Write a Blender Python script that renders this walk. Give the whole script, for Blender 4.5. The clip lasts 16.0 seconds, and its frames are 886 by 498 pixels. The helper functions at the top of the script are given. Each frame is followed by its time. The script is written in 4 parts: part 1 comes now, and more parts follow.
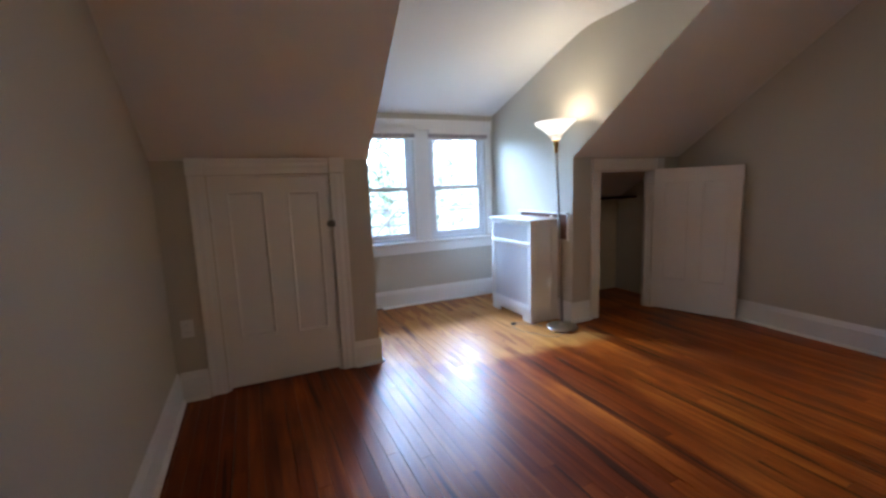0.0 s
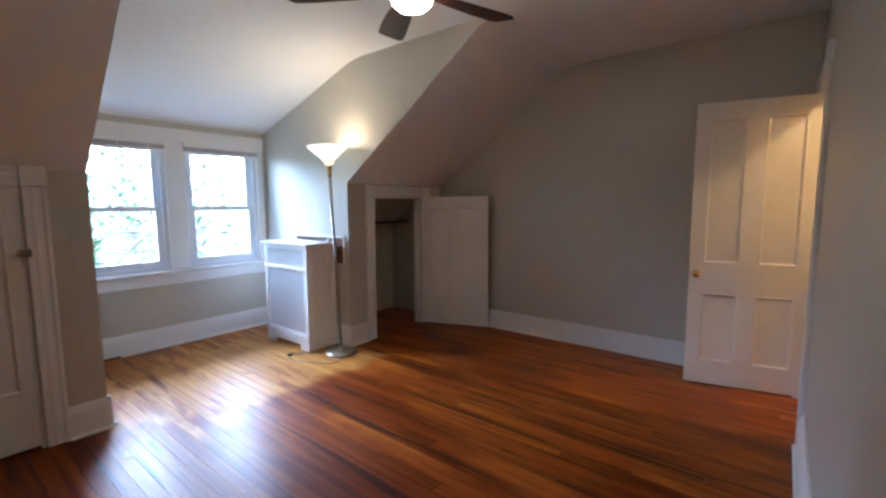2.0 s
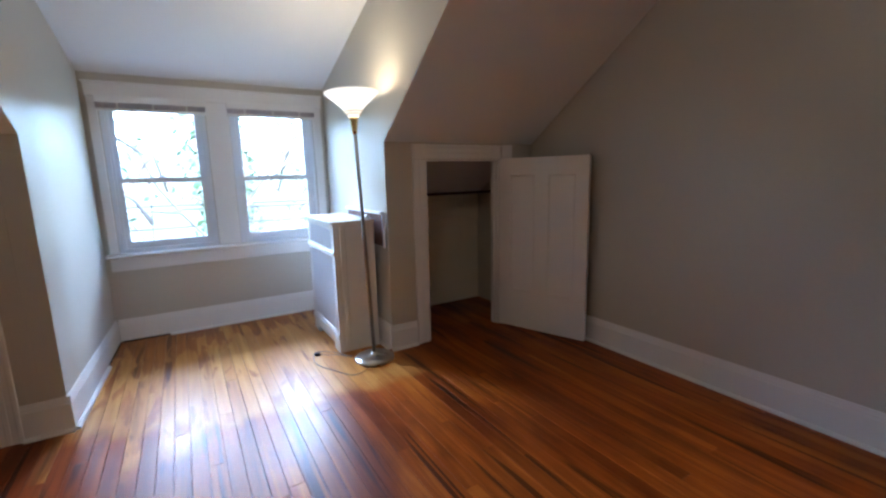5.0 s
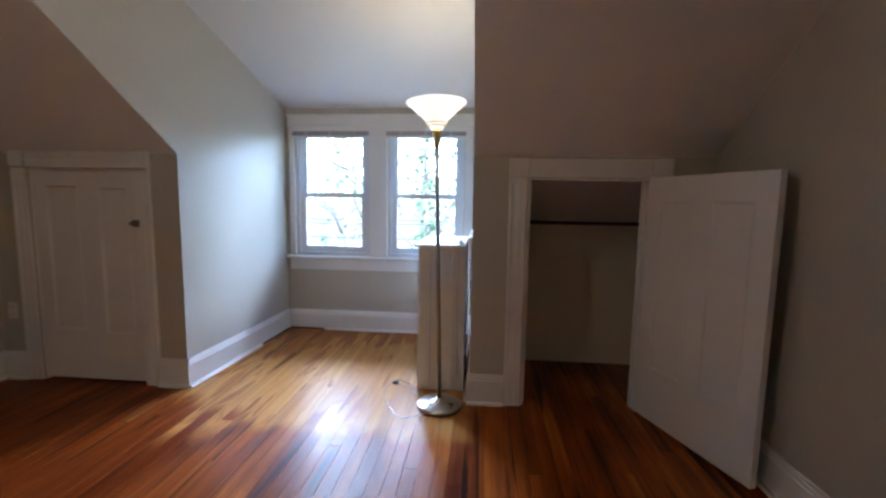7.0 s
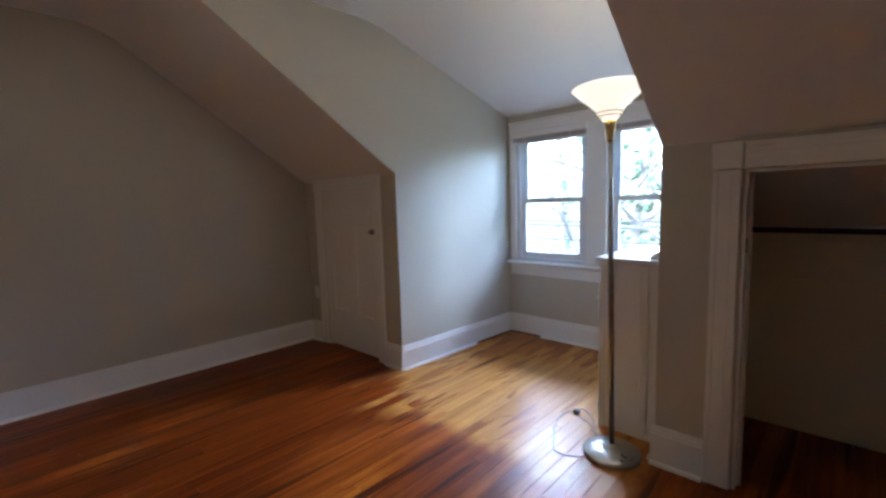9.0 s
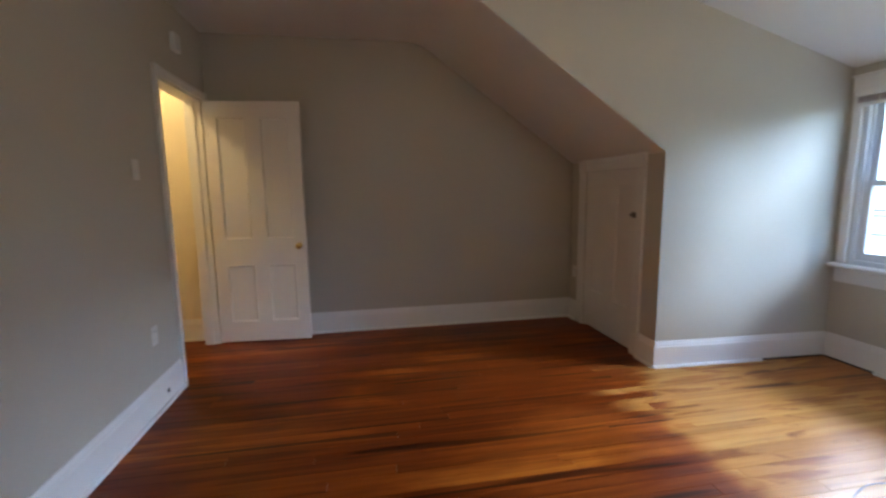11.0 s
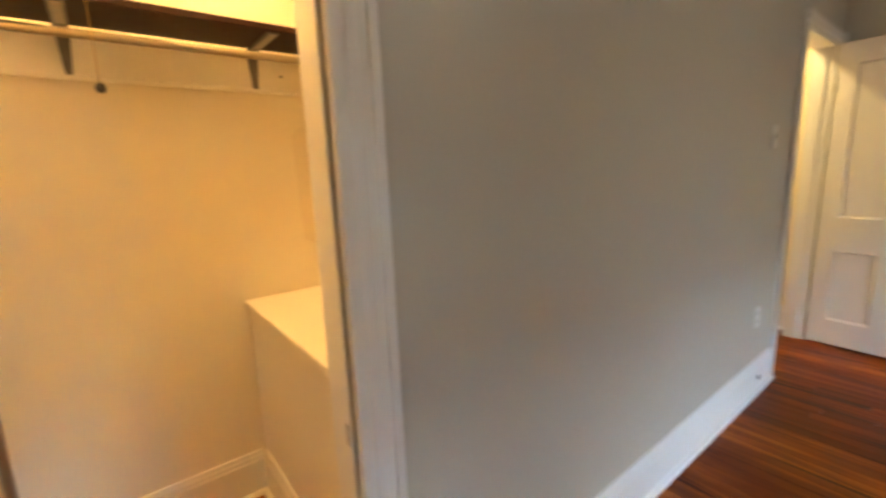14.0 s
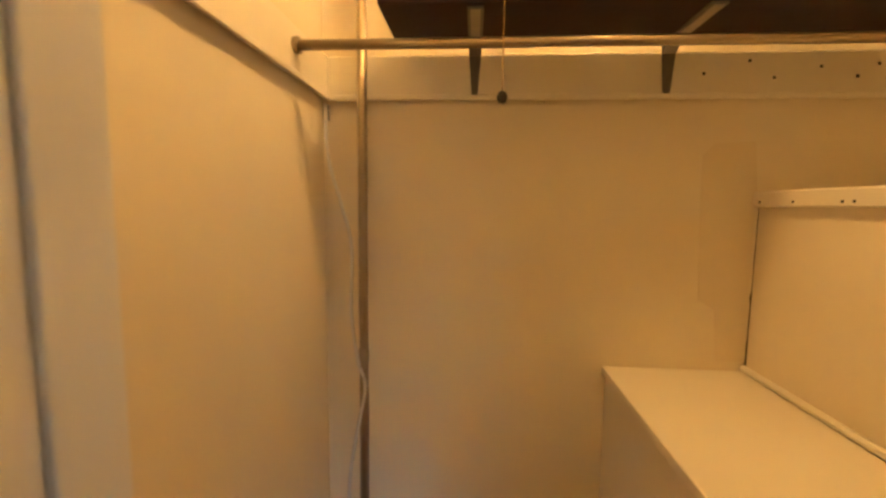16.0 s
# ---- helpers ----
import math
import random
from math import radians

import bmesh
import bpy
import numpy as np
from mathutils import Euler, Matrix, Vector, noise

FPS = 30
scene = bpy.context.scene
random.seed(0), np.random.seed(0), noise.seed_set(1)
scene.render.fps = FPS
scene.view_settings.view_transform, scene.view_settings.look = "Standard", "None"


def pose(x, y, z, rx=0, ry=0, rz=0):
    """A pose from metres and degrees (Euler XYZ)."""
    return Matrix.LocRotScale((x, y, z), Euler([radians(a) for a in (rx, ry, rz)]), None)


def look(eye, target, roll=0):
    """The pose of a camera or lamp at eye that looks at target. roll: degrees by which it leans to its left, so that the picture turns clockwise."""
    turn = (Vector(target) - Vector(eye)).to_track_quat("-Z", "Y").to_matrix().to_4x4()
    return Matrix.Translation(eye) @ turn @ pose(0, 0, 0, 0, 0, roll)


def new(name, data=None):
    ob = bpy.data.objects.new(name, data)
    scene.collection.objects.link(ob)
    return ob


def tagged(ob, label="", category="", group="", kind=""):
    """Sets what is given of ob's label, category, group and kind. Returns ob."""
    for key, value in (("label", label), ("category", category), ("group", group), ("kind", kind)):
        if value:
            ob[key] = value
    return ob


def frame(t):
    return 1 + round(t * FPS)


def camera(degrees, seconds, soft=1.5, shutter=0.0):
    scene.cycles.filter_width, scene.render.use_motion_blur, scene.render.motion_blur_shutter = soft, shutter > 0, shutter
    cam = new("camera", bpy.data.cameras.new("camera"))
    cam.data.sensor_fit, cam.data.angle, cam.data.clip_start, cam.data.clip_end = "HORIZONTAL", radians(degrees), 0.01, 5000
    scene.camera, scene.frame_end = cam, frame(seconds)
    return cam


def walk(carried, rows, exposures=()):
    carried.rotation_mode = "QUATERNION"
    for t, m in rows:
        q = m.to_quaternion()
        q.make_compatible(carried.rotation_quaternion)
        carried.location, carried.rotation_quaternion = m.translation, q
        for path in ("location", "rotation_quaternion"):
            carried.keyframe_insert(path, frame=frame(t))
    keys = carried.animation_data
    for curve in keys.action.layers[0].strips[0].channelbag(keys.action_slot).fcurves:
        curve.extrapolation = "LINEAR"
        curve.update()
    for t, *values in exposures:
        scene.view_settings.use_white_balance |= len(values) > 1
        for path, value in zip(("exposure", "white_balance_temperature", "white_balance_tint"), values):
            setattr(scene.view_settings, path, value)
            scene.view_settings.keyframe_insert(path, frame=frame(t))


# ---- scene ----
# An attic bedroom: x runs east, y runs north to the dormer windows, the floor is z = 0.
cam = camera(91.7, 16.0, soft=2.5, shutter=0.4)
PATH = [
    (0, (-2.11, -0.511, 1.325), (-1.308, 1.298, 1.035), -2.1),
    (0.5, (-2.079, -0.534, 1.368), (-1.051, 1.162, 1.111), -1.2),
    (1, (-2.013, -0.573, 1.363), (-0.789, 0.991, 1.124), -0.8),
    (1.5, (-2.017, -0.539, 1.328), (-0.588, 0.841, 1.098), -0.1),
    (2, (-1.997, -0.551, 1.341), (-0.436, 0.682, 1.131), -0.3),
    (2.5, (-2.009, -0.541, 1.329), (-0.376, 0.594, 1.114), -0.8),
    (3, (-1.948, -0.517, 1.31), (-0.361, 0.646, 0.955), -0.8),
    (3.5, (-1.729, -0.398, 1.26), (-0.262, 0.943, 1.037), -2.3),
    (6, (0.052, -0.173, 1.323), (0.521, 1.73, 0.92), -2.5),
    (6.5, (0.347, -0.084, 1.234), (0.428, 1.885, 0.893), -1.9),
    (7, (0.628, -0.011, 1.263), (0.455, 1.97, 1.043), 0.9),
    (7.5, (0.832, 0.039, 1.264), (0.319, 1.954, 1.004), 0.4),
    (8, (0.997, 0.178, 1.28), (0.197, 1.997, 1.048), -1.2),
    (10.5, (1.363, 0.599, 1.314), (-0.526, 1.192, 1.029), -0.9),
    (11, (1.371, 0.567, 1.304), (-0.578, 0.918, 1.029), -0.8),
    (11.5, (1.374, 0.54, 1.308), (-0.609, 0.58, 1.05), -0.7),
    (12, (1.43, 0.507, 1.304), (-0.529, 0.184, 1.067), -0.8),
    (12.5, (1.417, 0.442, 1.336), (-0.46, -0.204, 1.096), -1.0),
    (13, (1.418, 0.314, 1.311), (-0.324, -0.64, 1.076), 0.1),
    (13.5, (1.396, 0.185, 1.355), (-0.13, -1.085, 1.105), -0.3),
    (14, (1.392, 0.03, 1.341), (0.184, -1.521, 0.976), -2.3),
    (14.5, (1.378, -0.087, 1.303), (0.754, -1.958, 0.97), -2.2),
    (14.8, (1.343, -0.139, 1.329), (1.119, -2.09, 0.951), -0.0),
    (15.1, (1.352, -0.188, 1.31), (1.412, -2.167, 1.033), 0.4),
    (15.5, (1.4, -0.308, 1.344), (1.602, -2.285, 1.123), 0.4),
    (15.7, (1.408, -0.366, 1.343), (1.631, -2.343, 1.138), 0.3),
    (16, (1.409, -0.455, 1.348), (1.552, -2.439, 1.141), 0.7),
]
walk(cam, [(t, look(eye, target, roll)) for t, eye, target, roll in PATH],
     exposures=[(0.0, 5.12, 5450, 14), (1.0, 5.27, 5450, 14), (2.5, 5.27, 5300, 15), (3.5, 5.2, 5200, 15), (6.0, 5.12, 5450, 14), (8.0, 4.92, 5450, 14),
                (10.5, 4.86, 5500, 12), (11.5, 5.48, 6400, 12), (12.5, 6.14, 7150, 11), (13.5, 6.08, 6650, 10), (14.0, 5.88, 6250, 6), (14.5, 5.86, 6050, 5), (15.0, 5.36, 6350, 8), (15.3, 5.1, 6500, 9), (16.0, 4.9, 6450, 9)])

# ---- world and large lights ----
world = bpy.data.worlds.new("overcast_sky")
scene.world = world
world.use_nodes = True
wn = world.node_tree
sky = wn.nodes.new("ShaderNodeTexSky")
sky.sky_type, sky.sun_disc = "NISHITA", False
sky.sun_elevation, sky.sun_rotation = radians(45), radians(180)
sky.dust_density, sky.ozone_density = 1.0, 3.0
wn.links.new(sky.outputs[0], wn.nodes["Background"].inputs[0])
wn.nodes["Background"].inputs[1].default_value = 0.09


def lamp(name, kind, energy, color, m, **more):
    data = bpy.data.lights.new(name, kind)
    data.energy, data.color = energy, color
    for key, value in more.items():
        if key == "size":
            data.size = value
        elif key == "radius":
            data.shadow_soft_size = value
        elif key == "angle":
            data.angle = value
    ob = new(name, data)
    ob.matrix_world = m
    return ob


WARM = (1.0, 0.57, 0.19)
lamp("sun_light", "SUN", 0.7, (1.0, 0.97, 0.93), look((0, -10, 10), (0, 0, 0)), angle=radians(25))
# unseen panel added above the view to strengthen the sky's light indoors
sky_fill = lamp("window_sky_light", "AREA", 950.0, (0.72, 0.84, 1.0), look((-0.335, 14.0, 7.0), (-0.335, 4.0, 3.2)))
sky_fill.data.shape, sky_fill.data.size, sky_fill.data.size_y = "RECTANGLE", 16.0, 6.2
lamp("torchiere_light", "POINT", 0.19, (1.0, 0.78, 0.48), pose(0.358, 2.475, 1.83), radius=0.05)
lamp("closet_bulb_light", "POINT", 1.05, WARM, pose(1.22, -1.26, 2.42), radius=0.06)
lamp("hall_light", "POINT", 0.72, (1.0, 0.70, 0.28), pose(-2.1, -1.27, 2.46), radius=0.06)


# ---- materials ----
def mat(name, color, rough=0.5, metal=0.0, vary=0.08, scale=3.0, bump=0.02, fine=180.0, tint=None, spec=0.5):
    m = bpy.data.materials.new(name)
    m.use_nodes = True
    nt = m.node_tree
    n, l = nt.nodes, nt.links
    b = n["Principled BSDF"]
    b.inputs["Metallic"].default_value = metal
    b.inputs["Specular IOR Level"].default_value = spec
    pos = n.new("ShaderNodeNewGeometry")
    big = n.new("ShaderNodeTexNoise")
    big.inputs["Scale"].default_value, big.inputs["Detail"].default_value = scale, 5.0
    l.new(pos.outputs["Position"], big.inputs["Vector"])
    ramp = n.new("ShaderNodeMix")
    ramp.data_type = "RGBA"
    lo = [c * (1 - vary) for c in color]
    hi = [min(1, c * (1 + vary)) for c in (tint or color)]
    ramp.inputs[6].default_value, ramp.inputs[7].default_value = (*lo, 1), (*hi, 1)
    l.new(big.outputs["Fac"], ramp.inputs[0])
    l.new(ramp.outputs[2], b.inputs["Base Color"])
    small = n.new("ShaderNodeTexNoise")
    small.inputs["Scale"].default_value, small.inputs["Detail"].default_value = fine, 3.0
    l.new(pos.outputs["Position"], small.inputs["Vector"])
    mr = n.new("ShaderNodeMapRange")
    mr.inputs[3].default_value, mr.inputs[4].default_value = rough - 0.06, rough + 0.08
    l.new(big.outputs["Fac"], mr.inputs[0])
    l.new(mr.outputs[0], b.inputs["Roughness"])
    if bump:
        bp = n.new("ShaderNodeBump")
        bp.inputs["Strength"].default_value, bp.inputs["Distance"].default_value = bump * 10, 0.0015
        l.new(small.outputs["Fac"], bp.inputs["Height"])
        l.new(bp.outputs[0], b.inputs["Normal"])
    return m


def glow(name, color, strength, base=(0.9, 0.88, 0.82)):
    m = mat(name, base, 0.3, bump=0)
    b = m.node_tree.nodes["Principled BSDF"]
    b.inputs["Emission Color"].default_value = (*color, 1)
    b.inputs["Emission Strength"].default_value = strength
    return m


def wood_floor(name):
    """Varnished pine: honey where it was kept clear by the windows, red-brown with dark streaks elsewhere."""
    m = bpy.data.materials.new(name)
    m.use_nodes = True
    nt = m.node_tree
    n, l = nt.nodes, nt.links
    b = n["Principled BSDF"]

    def feed(socket, value):
        if hasattr(value, "is_output"):
            l.new(value, socket)
        else:
            socket.default_value = value

    def calc(op, a, c=0.0, d=0.0, clamp=False):
        node = n.new("ShaderNodeMath")
        node.operation, node.use_clamp = op, clamp
        for socket, value in zip(node.inputs, (a, c, d)):
            feed(socket, value)
        return node.outputs[0]

    def ramp01(value, lo, hi, to0=0.0, to1=1.0):
        node = n.new("ShaderNodeMapRange")
        node.interpolation_type = "SMOOTHSTEP"
        for socket, v in zip(node.inputs, (value, lo, hi, to0, to1)):
            feed(socket, v)
        return node.outputs[0]

    def blend(fac, c0, c1, how="MIX"):
        node = n.new("ShaderNodeMix")
        node.data_type, node.blend_type = "RGBA", how
        feed(node.inputs[0], fac)
        feed(node.inputs[6], c0)
        feed(node.inputs[7], c1)
        return node.outputs[2]

    pos, info, xyz = n.new("ShaderNodeNewGeometry"), n.new("ShaderNodeObjectInfo"), n.new("ShaderNodeSeparateXYZ")
    l.new(pos.outputs["Position"], xyz.inputs[0])
    x, y, rand = xyz.outputs[0], xyz.outputs[1], info.outputs["Random"]
    comb, off = n.new("ShaderNodeCombineXYZ"), n.new("ShaderNodeVectorMath")
    far = calc("MULTIPLY", rand, 37.0)
    l.new(far, comb.inputs[0])
    l.new(far, comb.inputs[1])
    l.new(pos.outputs["Position"], off.inputs[0])
    l.new(comb.outputs[0], off.inputs[1])

    def noise_at(vector, scale, detail, distortion=0.0, place=(0, 0, 0)):
        mp, tex = n.new("ShaderNodeMapping"), n.new("ShaderNodeTexNoise")
        mp.inputs["Scale"].default_value, mp.inputs["Location"].default_value = scale, place
        tex.inputs["Scale"].default_value, tex.inputs["Detail"].default_value, tex.inputs["Distortion"].default_value = 1.0, detail, distortion
        l.new(vector, mp.inputs["Vector"])
        l.new(mp.outputs[0], tex.inputs["Vector"])
        return tex.outputs["Fac"]

    board, room = off.outputs[0], pos.outputs["Position"]
    grain = noise_at(board, (24.0, 0.75, 4.0), 5.0, 0.5)
    lines = noise_at(board, (140.0, 3.2, 8.0), 3.0, 0.2)
    flame = noise_at(board, (15.0, 1.3, 4.0), 4.0, 0.9)
    marks = noise_at(board, (15.0, 0.6, 5.0), 2.5, 0.5)
    patch = noise_at(board, (10.0, 2.0, 5.0), 4.0, 0.4)
    cloud = noise_at(room, (1.7, 0.7, 1.0), 6.0, 0.4, (3.1, 0.4, 0))
    blot = noise_at(room, (3.6, 1.3, 1.0), 6.0, 0.5, (1.3, 7.7, 0))
    edge = noise_at(room, (6.0, 3.0, 1.0), 5.0, 0.3)
    # tone along the board
    tone = calc("ADD", calc("MULTIPLY", grain, 0.44), calc("ADD", calc("MULTIPLY", lines, 0.18), calc("MULTIPLY", flame, 0.38)))
    tone = calc("ADD", tone, calc("MULTIPLY_ADD", rand, 0.17, -0.085))
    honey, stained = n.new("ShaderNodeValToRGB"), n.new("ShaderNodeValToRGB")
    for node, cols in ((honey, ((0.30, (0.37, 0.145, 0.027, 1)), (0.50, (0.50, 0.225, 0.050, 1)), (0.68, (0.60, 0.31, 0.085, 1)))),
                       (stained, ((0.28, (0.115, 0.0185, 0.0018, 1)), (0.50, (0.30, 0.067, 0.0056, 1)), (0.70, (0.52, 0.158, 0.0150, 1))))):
        e = node.color_ramp.elements
        e[0].position, e[0].color = cols[0]
        e[1].position, e[1].color = cols[2]
        e.new(cols[1][0]).color = cols[1][1]
        l.new(tone, node.inputs[0])
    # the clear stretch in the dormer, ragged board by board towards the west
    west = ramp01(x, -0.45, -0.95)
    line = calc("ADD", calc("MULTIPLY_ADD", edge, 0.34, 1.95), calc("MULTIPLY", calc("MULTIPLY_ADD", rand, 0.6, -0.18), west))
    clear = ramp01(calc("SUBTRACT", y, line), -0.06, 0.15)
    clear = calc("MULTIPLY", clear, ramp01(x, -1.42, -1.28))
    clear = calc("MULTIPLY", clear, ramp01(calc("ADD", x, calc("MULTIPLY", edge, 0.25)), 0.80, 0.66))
    # redder towards the window wall: partly shade under the windows put into colour
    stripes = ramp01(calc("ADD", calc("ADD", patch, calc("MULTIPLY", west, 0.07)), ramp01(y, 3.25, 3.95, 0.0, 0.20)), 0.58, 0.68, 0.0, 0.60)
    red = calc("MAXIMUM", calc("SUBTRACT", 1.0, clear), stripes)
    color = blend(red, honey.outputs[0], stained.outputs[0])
    # blotches of the old stain, dark streaks; the blotches grow deeper towards the west
    deep = calc("MULTIPLY", ramp01(calc("SUBTRACT", calc("ADD", calc("MULTIPLY", cloud, 0.65), calc("MULTIPLY", blot, 0.35)), ramp01(x, 0.3, -1.2, 0.0, 0.06)), 0.56, 0.41, 0.0, 0.84), red)
    color = blend(deep, color, (0.42, 0.26, 0.20, 1), "MULTIPLY")
    streak = calc("MULTIPLY", ramp01(marks, 0.585, 0.665, 0.0, 0.92), calc("MULTIPLY_ADD", red, 0.8, 0.2))
    color = blend(streak, color, (0.20, 0.13, 0.12, 1), "MULTIPLY")
    l.new(color, b.inputs["Base Color"])
    l.new(ramp01(blot, 0.3, 0.7, 0.31, 0.43), b.inputs["Roughness"])
    b.inputs["Specular IOR Level"].default_value = 0.17
    bp = n.new("ShaderNodeBump")
    bp.inputs["Strength"].default_value, bp.inputs["Distance"].default_value = 0.12, 0.0010
    l.new(flame, bp.inputs["Height"])
    l.new(bp.outputs[0], b.inputs["Normal"])
    return m


def glass_pane(name):
    m = bpy.data.materials.new(name)
    m.use_nodes = True
    nt = m.node_tree
    nt.nodes.clear()
    out, mixer = nt.nodes.new("ShaderNodeOutputMaterial"), nt.nodes.new("ShaderNodeMixShader")
    clear, gloss, edge = nt.nodes.new("ShaderNodeBsdfTransparent"), nt.nodes.new("ShaderNodeBsdfGlossy"), nt.nodes.new("ShaderNodeLayerWeight")
    edge.inputs[0].default_value = 0.5
    power, level = nt.nodes.new("ShaderNodeMath"), nt.nodes.new("ShaderNodeMath")
    power.operation, level.operation = "POWER", "MULTIPLY_ADD"
    power.inputs[1].default_value, level.inputs[1].default_value, level.inputs[2].default_value = 4.0, 0.5, 0.03
    nt.links.new(edge.outputs["Facing"], power.inputs[0])
    nt.links.new(power.outputs[0], level.inputs[0])
    clear.inputs[0].default_value = (0.97, 0.985, 0.985, 1)
    gloss.inputs["Roughness"].default_value = 0.02
    nt.links.new(level.outputs[0], mixer.inputs[0])
    nt.links.new(clear.outputs[0], mixer.inputs[1])
    nt.links.new(gloss.outputs[0], mixer.inputs[2])
    nt.links.new(mixer.outputs[0], out.inputs[0])
    return m


WALL = mat("greige_wall_paint", (0.51, 0.477, 0.405), 0.35, vary=0.03, scale=1.5, bump=0.02, fine=120)
CEIL = mat("white_ceiling_paint", (0.80, 0.79, 0.78), 0.7, vary=0.03, scale=1.2, bump=0.025, fine=90)
TRIM = mat("white_gloss_trim", (0.78, 0.77, 0.75), 0.35, vary=0.03, scale=4, bump=0.012, fine=60)
DOORW = mat("white_door_paint", (0.76, 0.74, 0.71), 0.38, vary=0.03, scale=3, bump=0.012, fine=50)
# the plaster's blotches are strengthened to carry the gradations of mixed light
CREAM = mat("aged_cream_plaster", (0.80, 0.69, 0.49), 0.5, vary=0.10, scale=1.7, bump=0.04, fine=40, tint=(0.79, 0.72, 0.58))
CREAMGLOSS = mat("cream_gloss_enamel", (0.82, 0.76, 0.63), 0.3, vary=0.05, scale=3, bump=0.02, fine=45)
CRACK = mat("brown_plaster_crack", (0.10, 0.055, 0.028), 0.9, vary=0.5, scale=25, bump=0)
STAIN = mat("old_yellowed_patch", (0.74, 0.640, 0.465), 0.5, vary=0.1, scale=4, bump=0.04, fine=40)
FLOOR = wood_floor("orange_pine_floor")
GAP = mat("dark_floor_gap", (0.02, 0.012, 0.008), 0.8, bump=0)
GLASS = glass_pane("window_glass")
STEEL = mat("brushed_nickel", (0.55, 0.53, 0.50), 0.28, 1.0, vary=0.05, scale=20, bump=0)
BRASS = mat("polished_brass", (0.72, 0.52, 0.22), 0.22, 1.0, vary=0.06, scale=30, bump=0)
PIPE = mat("tarnished_steel_pipe", (0.36, 0.30, 0.22), 0.38, 1.0, vary=0.15, scale=25, bump=0.02)
IRON = mat("painted_iron_bracket", (0.20, 0.18, 0.16), 0.5, 0.6, vary=0.25, scale=40, bump=0.03)
PALEIRON = mat("worn_pale_iron", (0.42, 0.36, 0.29), 0.5, 0.3, vary=0.2, scale=40, bump=0.02)
DARKWOOD = mat("dark_stained_shelf_wood", (0.030, 0.010, 0.006), 0.6, vary=0.3, spec=0.2, scale=12, bump=0.03, fine=70)
WALNUT = mat("walnut_fan_blade", (0.040, 0.012, 0.007), 0.45, spec=0.25, vary=0.25, scale=15, bump=0.02)
BROWN = mat("raw_brown_hardboard", (0.13, 0.055, 0.035), 0.7, vary=0.2, scale=14, bump=0.03)
PLASTIC = mat("white_plastic", (0.75, 0.74, 0.71), 0.35, vary=0.02, bump=0)
DARK = mat("dark_slot", (0.03, 0.028, 0.025), 0.6, bump=0)
VINYL = mat("white_vinyl_sash", (0.70, 0.72, 0.75), 0.35, vary=0.03, bump=0)
SLAT = mat("mauve_grey_blind_slat", (0.50, 0.45, 0.47), 0.5, vary=0.06, bump=0)
POLE = mat("dark_brushed_nickel", (0.30, 0.28, 0.26), 0.30, 1.0, vary=0.05, scale=20, bump=0)
CORD = mat("clear_plastic_cord", (0.62, 0.60, 0.57), 0.15, vary=0.04, bump=0)
CORD.node_tree.nodes["Principled BSDF"].inputs["Transmission Weight"].default_value = 0.65
CABLE = mat("clear_white_cable", (0.70, 0.69, 0.66), 0.25, vary=0.04, bump=0)
SHADE = glow("lit_frosted_glass_shade", (1.0, 0.86, 0.62), 0.035)
GLOBE = glow("lit_opal_globe", (1.0, 0.80, 0.54), 0.9)
BULB = glow("lit_bulb_glass", (1.0, 0.75, 0.42), 2.0)
MESH = mat("grey_perforated_sheet", (0.68, 0.69, 0.71), 0.45, vary=0.03, bump=0)
BARK = mat("tree_bark", (0.20, 0.17, 0.145), 0.9, vary=0.3, scale=9, bump=0.1, fine=30)
LEAF = mat("ivy_leaf", (0.055, 0.100, 0.044), 0.5, vary=0.35, scale=6, bump=0, tint=(0.070, 0.120, 0.055))
HILL = mat("leaf_littered_ground", (0.15, 0.135, 0.11), 0.9, vary=0.4, scale=0.8, bump=0.06, fine=9, tint=(0.12, 0.145, 0.09))
WIRE = mat("black_cable", (0.04, 0.04, 0.045), 0.6, bump=0)


# ---- mesh helpers ----
def box(bm, x0, x1, y0, y1, z0, z1, bevel=0.0, segments=1):
    m = Matrix.Translation(((x0 + x1) / 2, (y0 + y1) / 2, (z0 + z1) / 2)) @ Matrix.Diagonal((x1 - x0, y1 - y0, z1 - z0, 1))
    made = bmesh.ops.create_cube(bm, size=1, matrix=m)["verts"]
    if bevel:
        edges = list({e for v in made for e in v.link_edges})
        bmesh.ops.bevel(bm, geom=edges, offset=bevel, segments=segments, profile=0.6, affect="EDGES")
    return bm


def B(*a, **k):
    return box(bmesh.new(), *a, **k)


def at(axis, u, v, d):
    return (d, u, v) if axis == "x" else (u, d, v) if axis == "y" else (u, v, d)


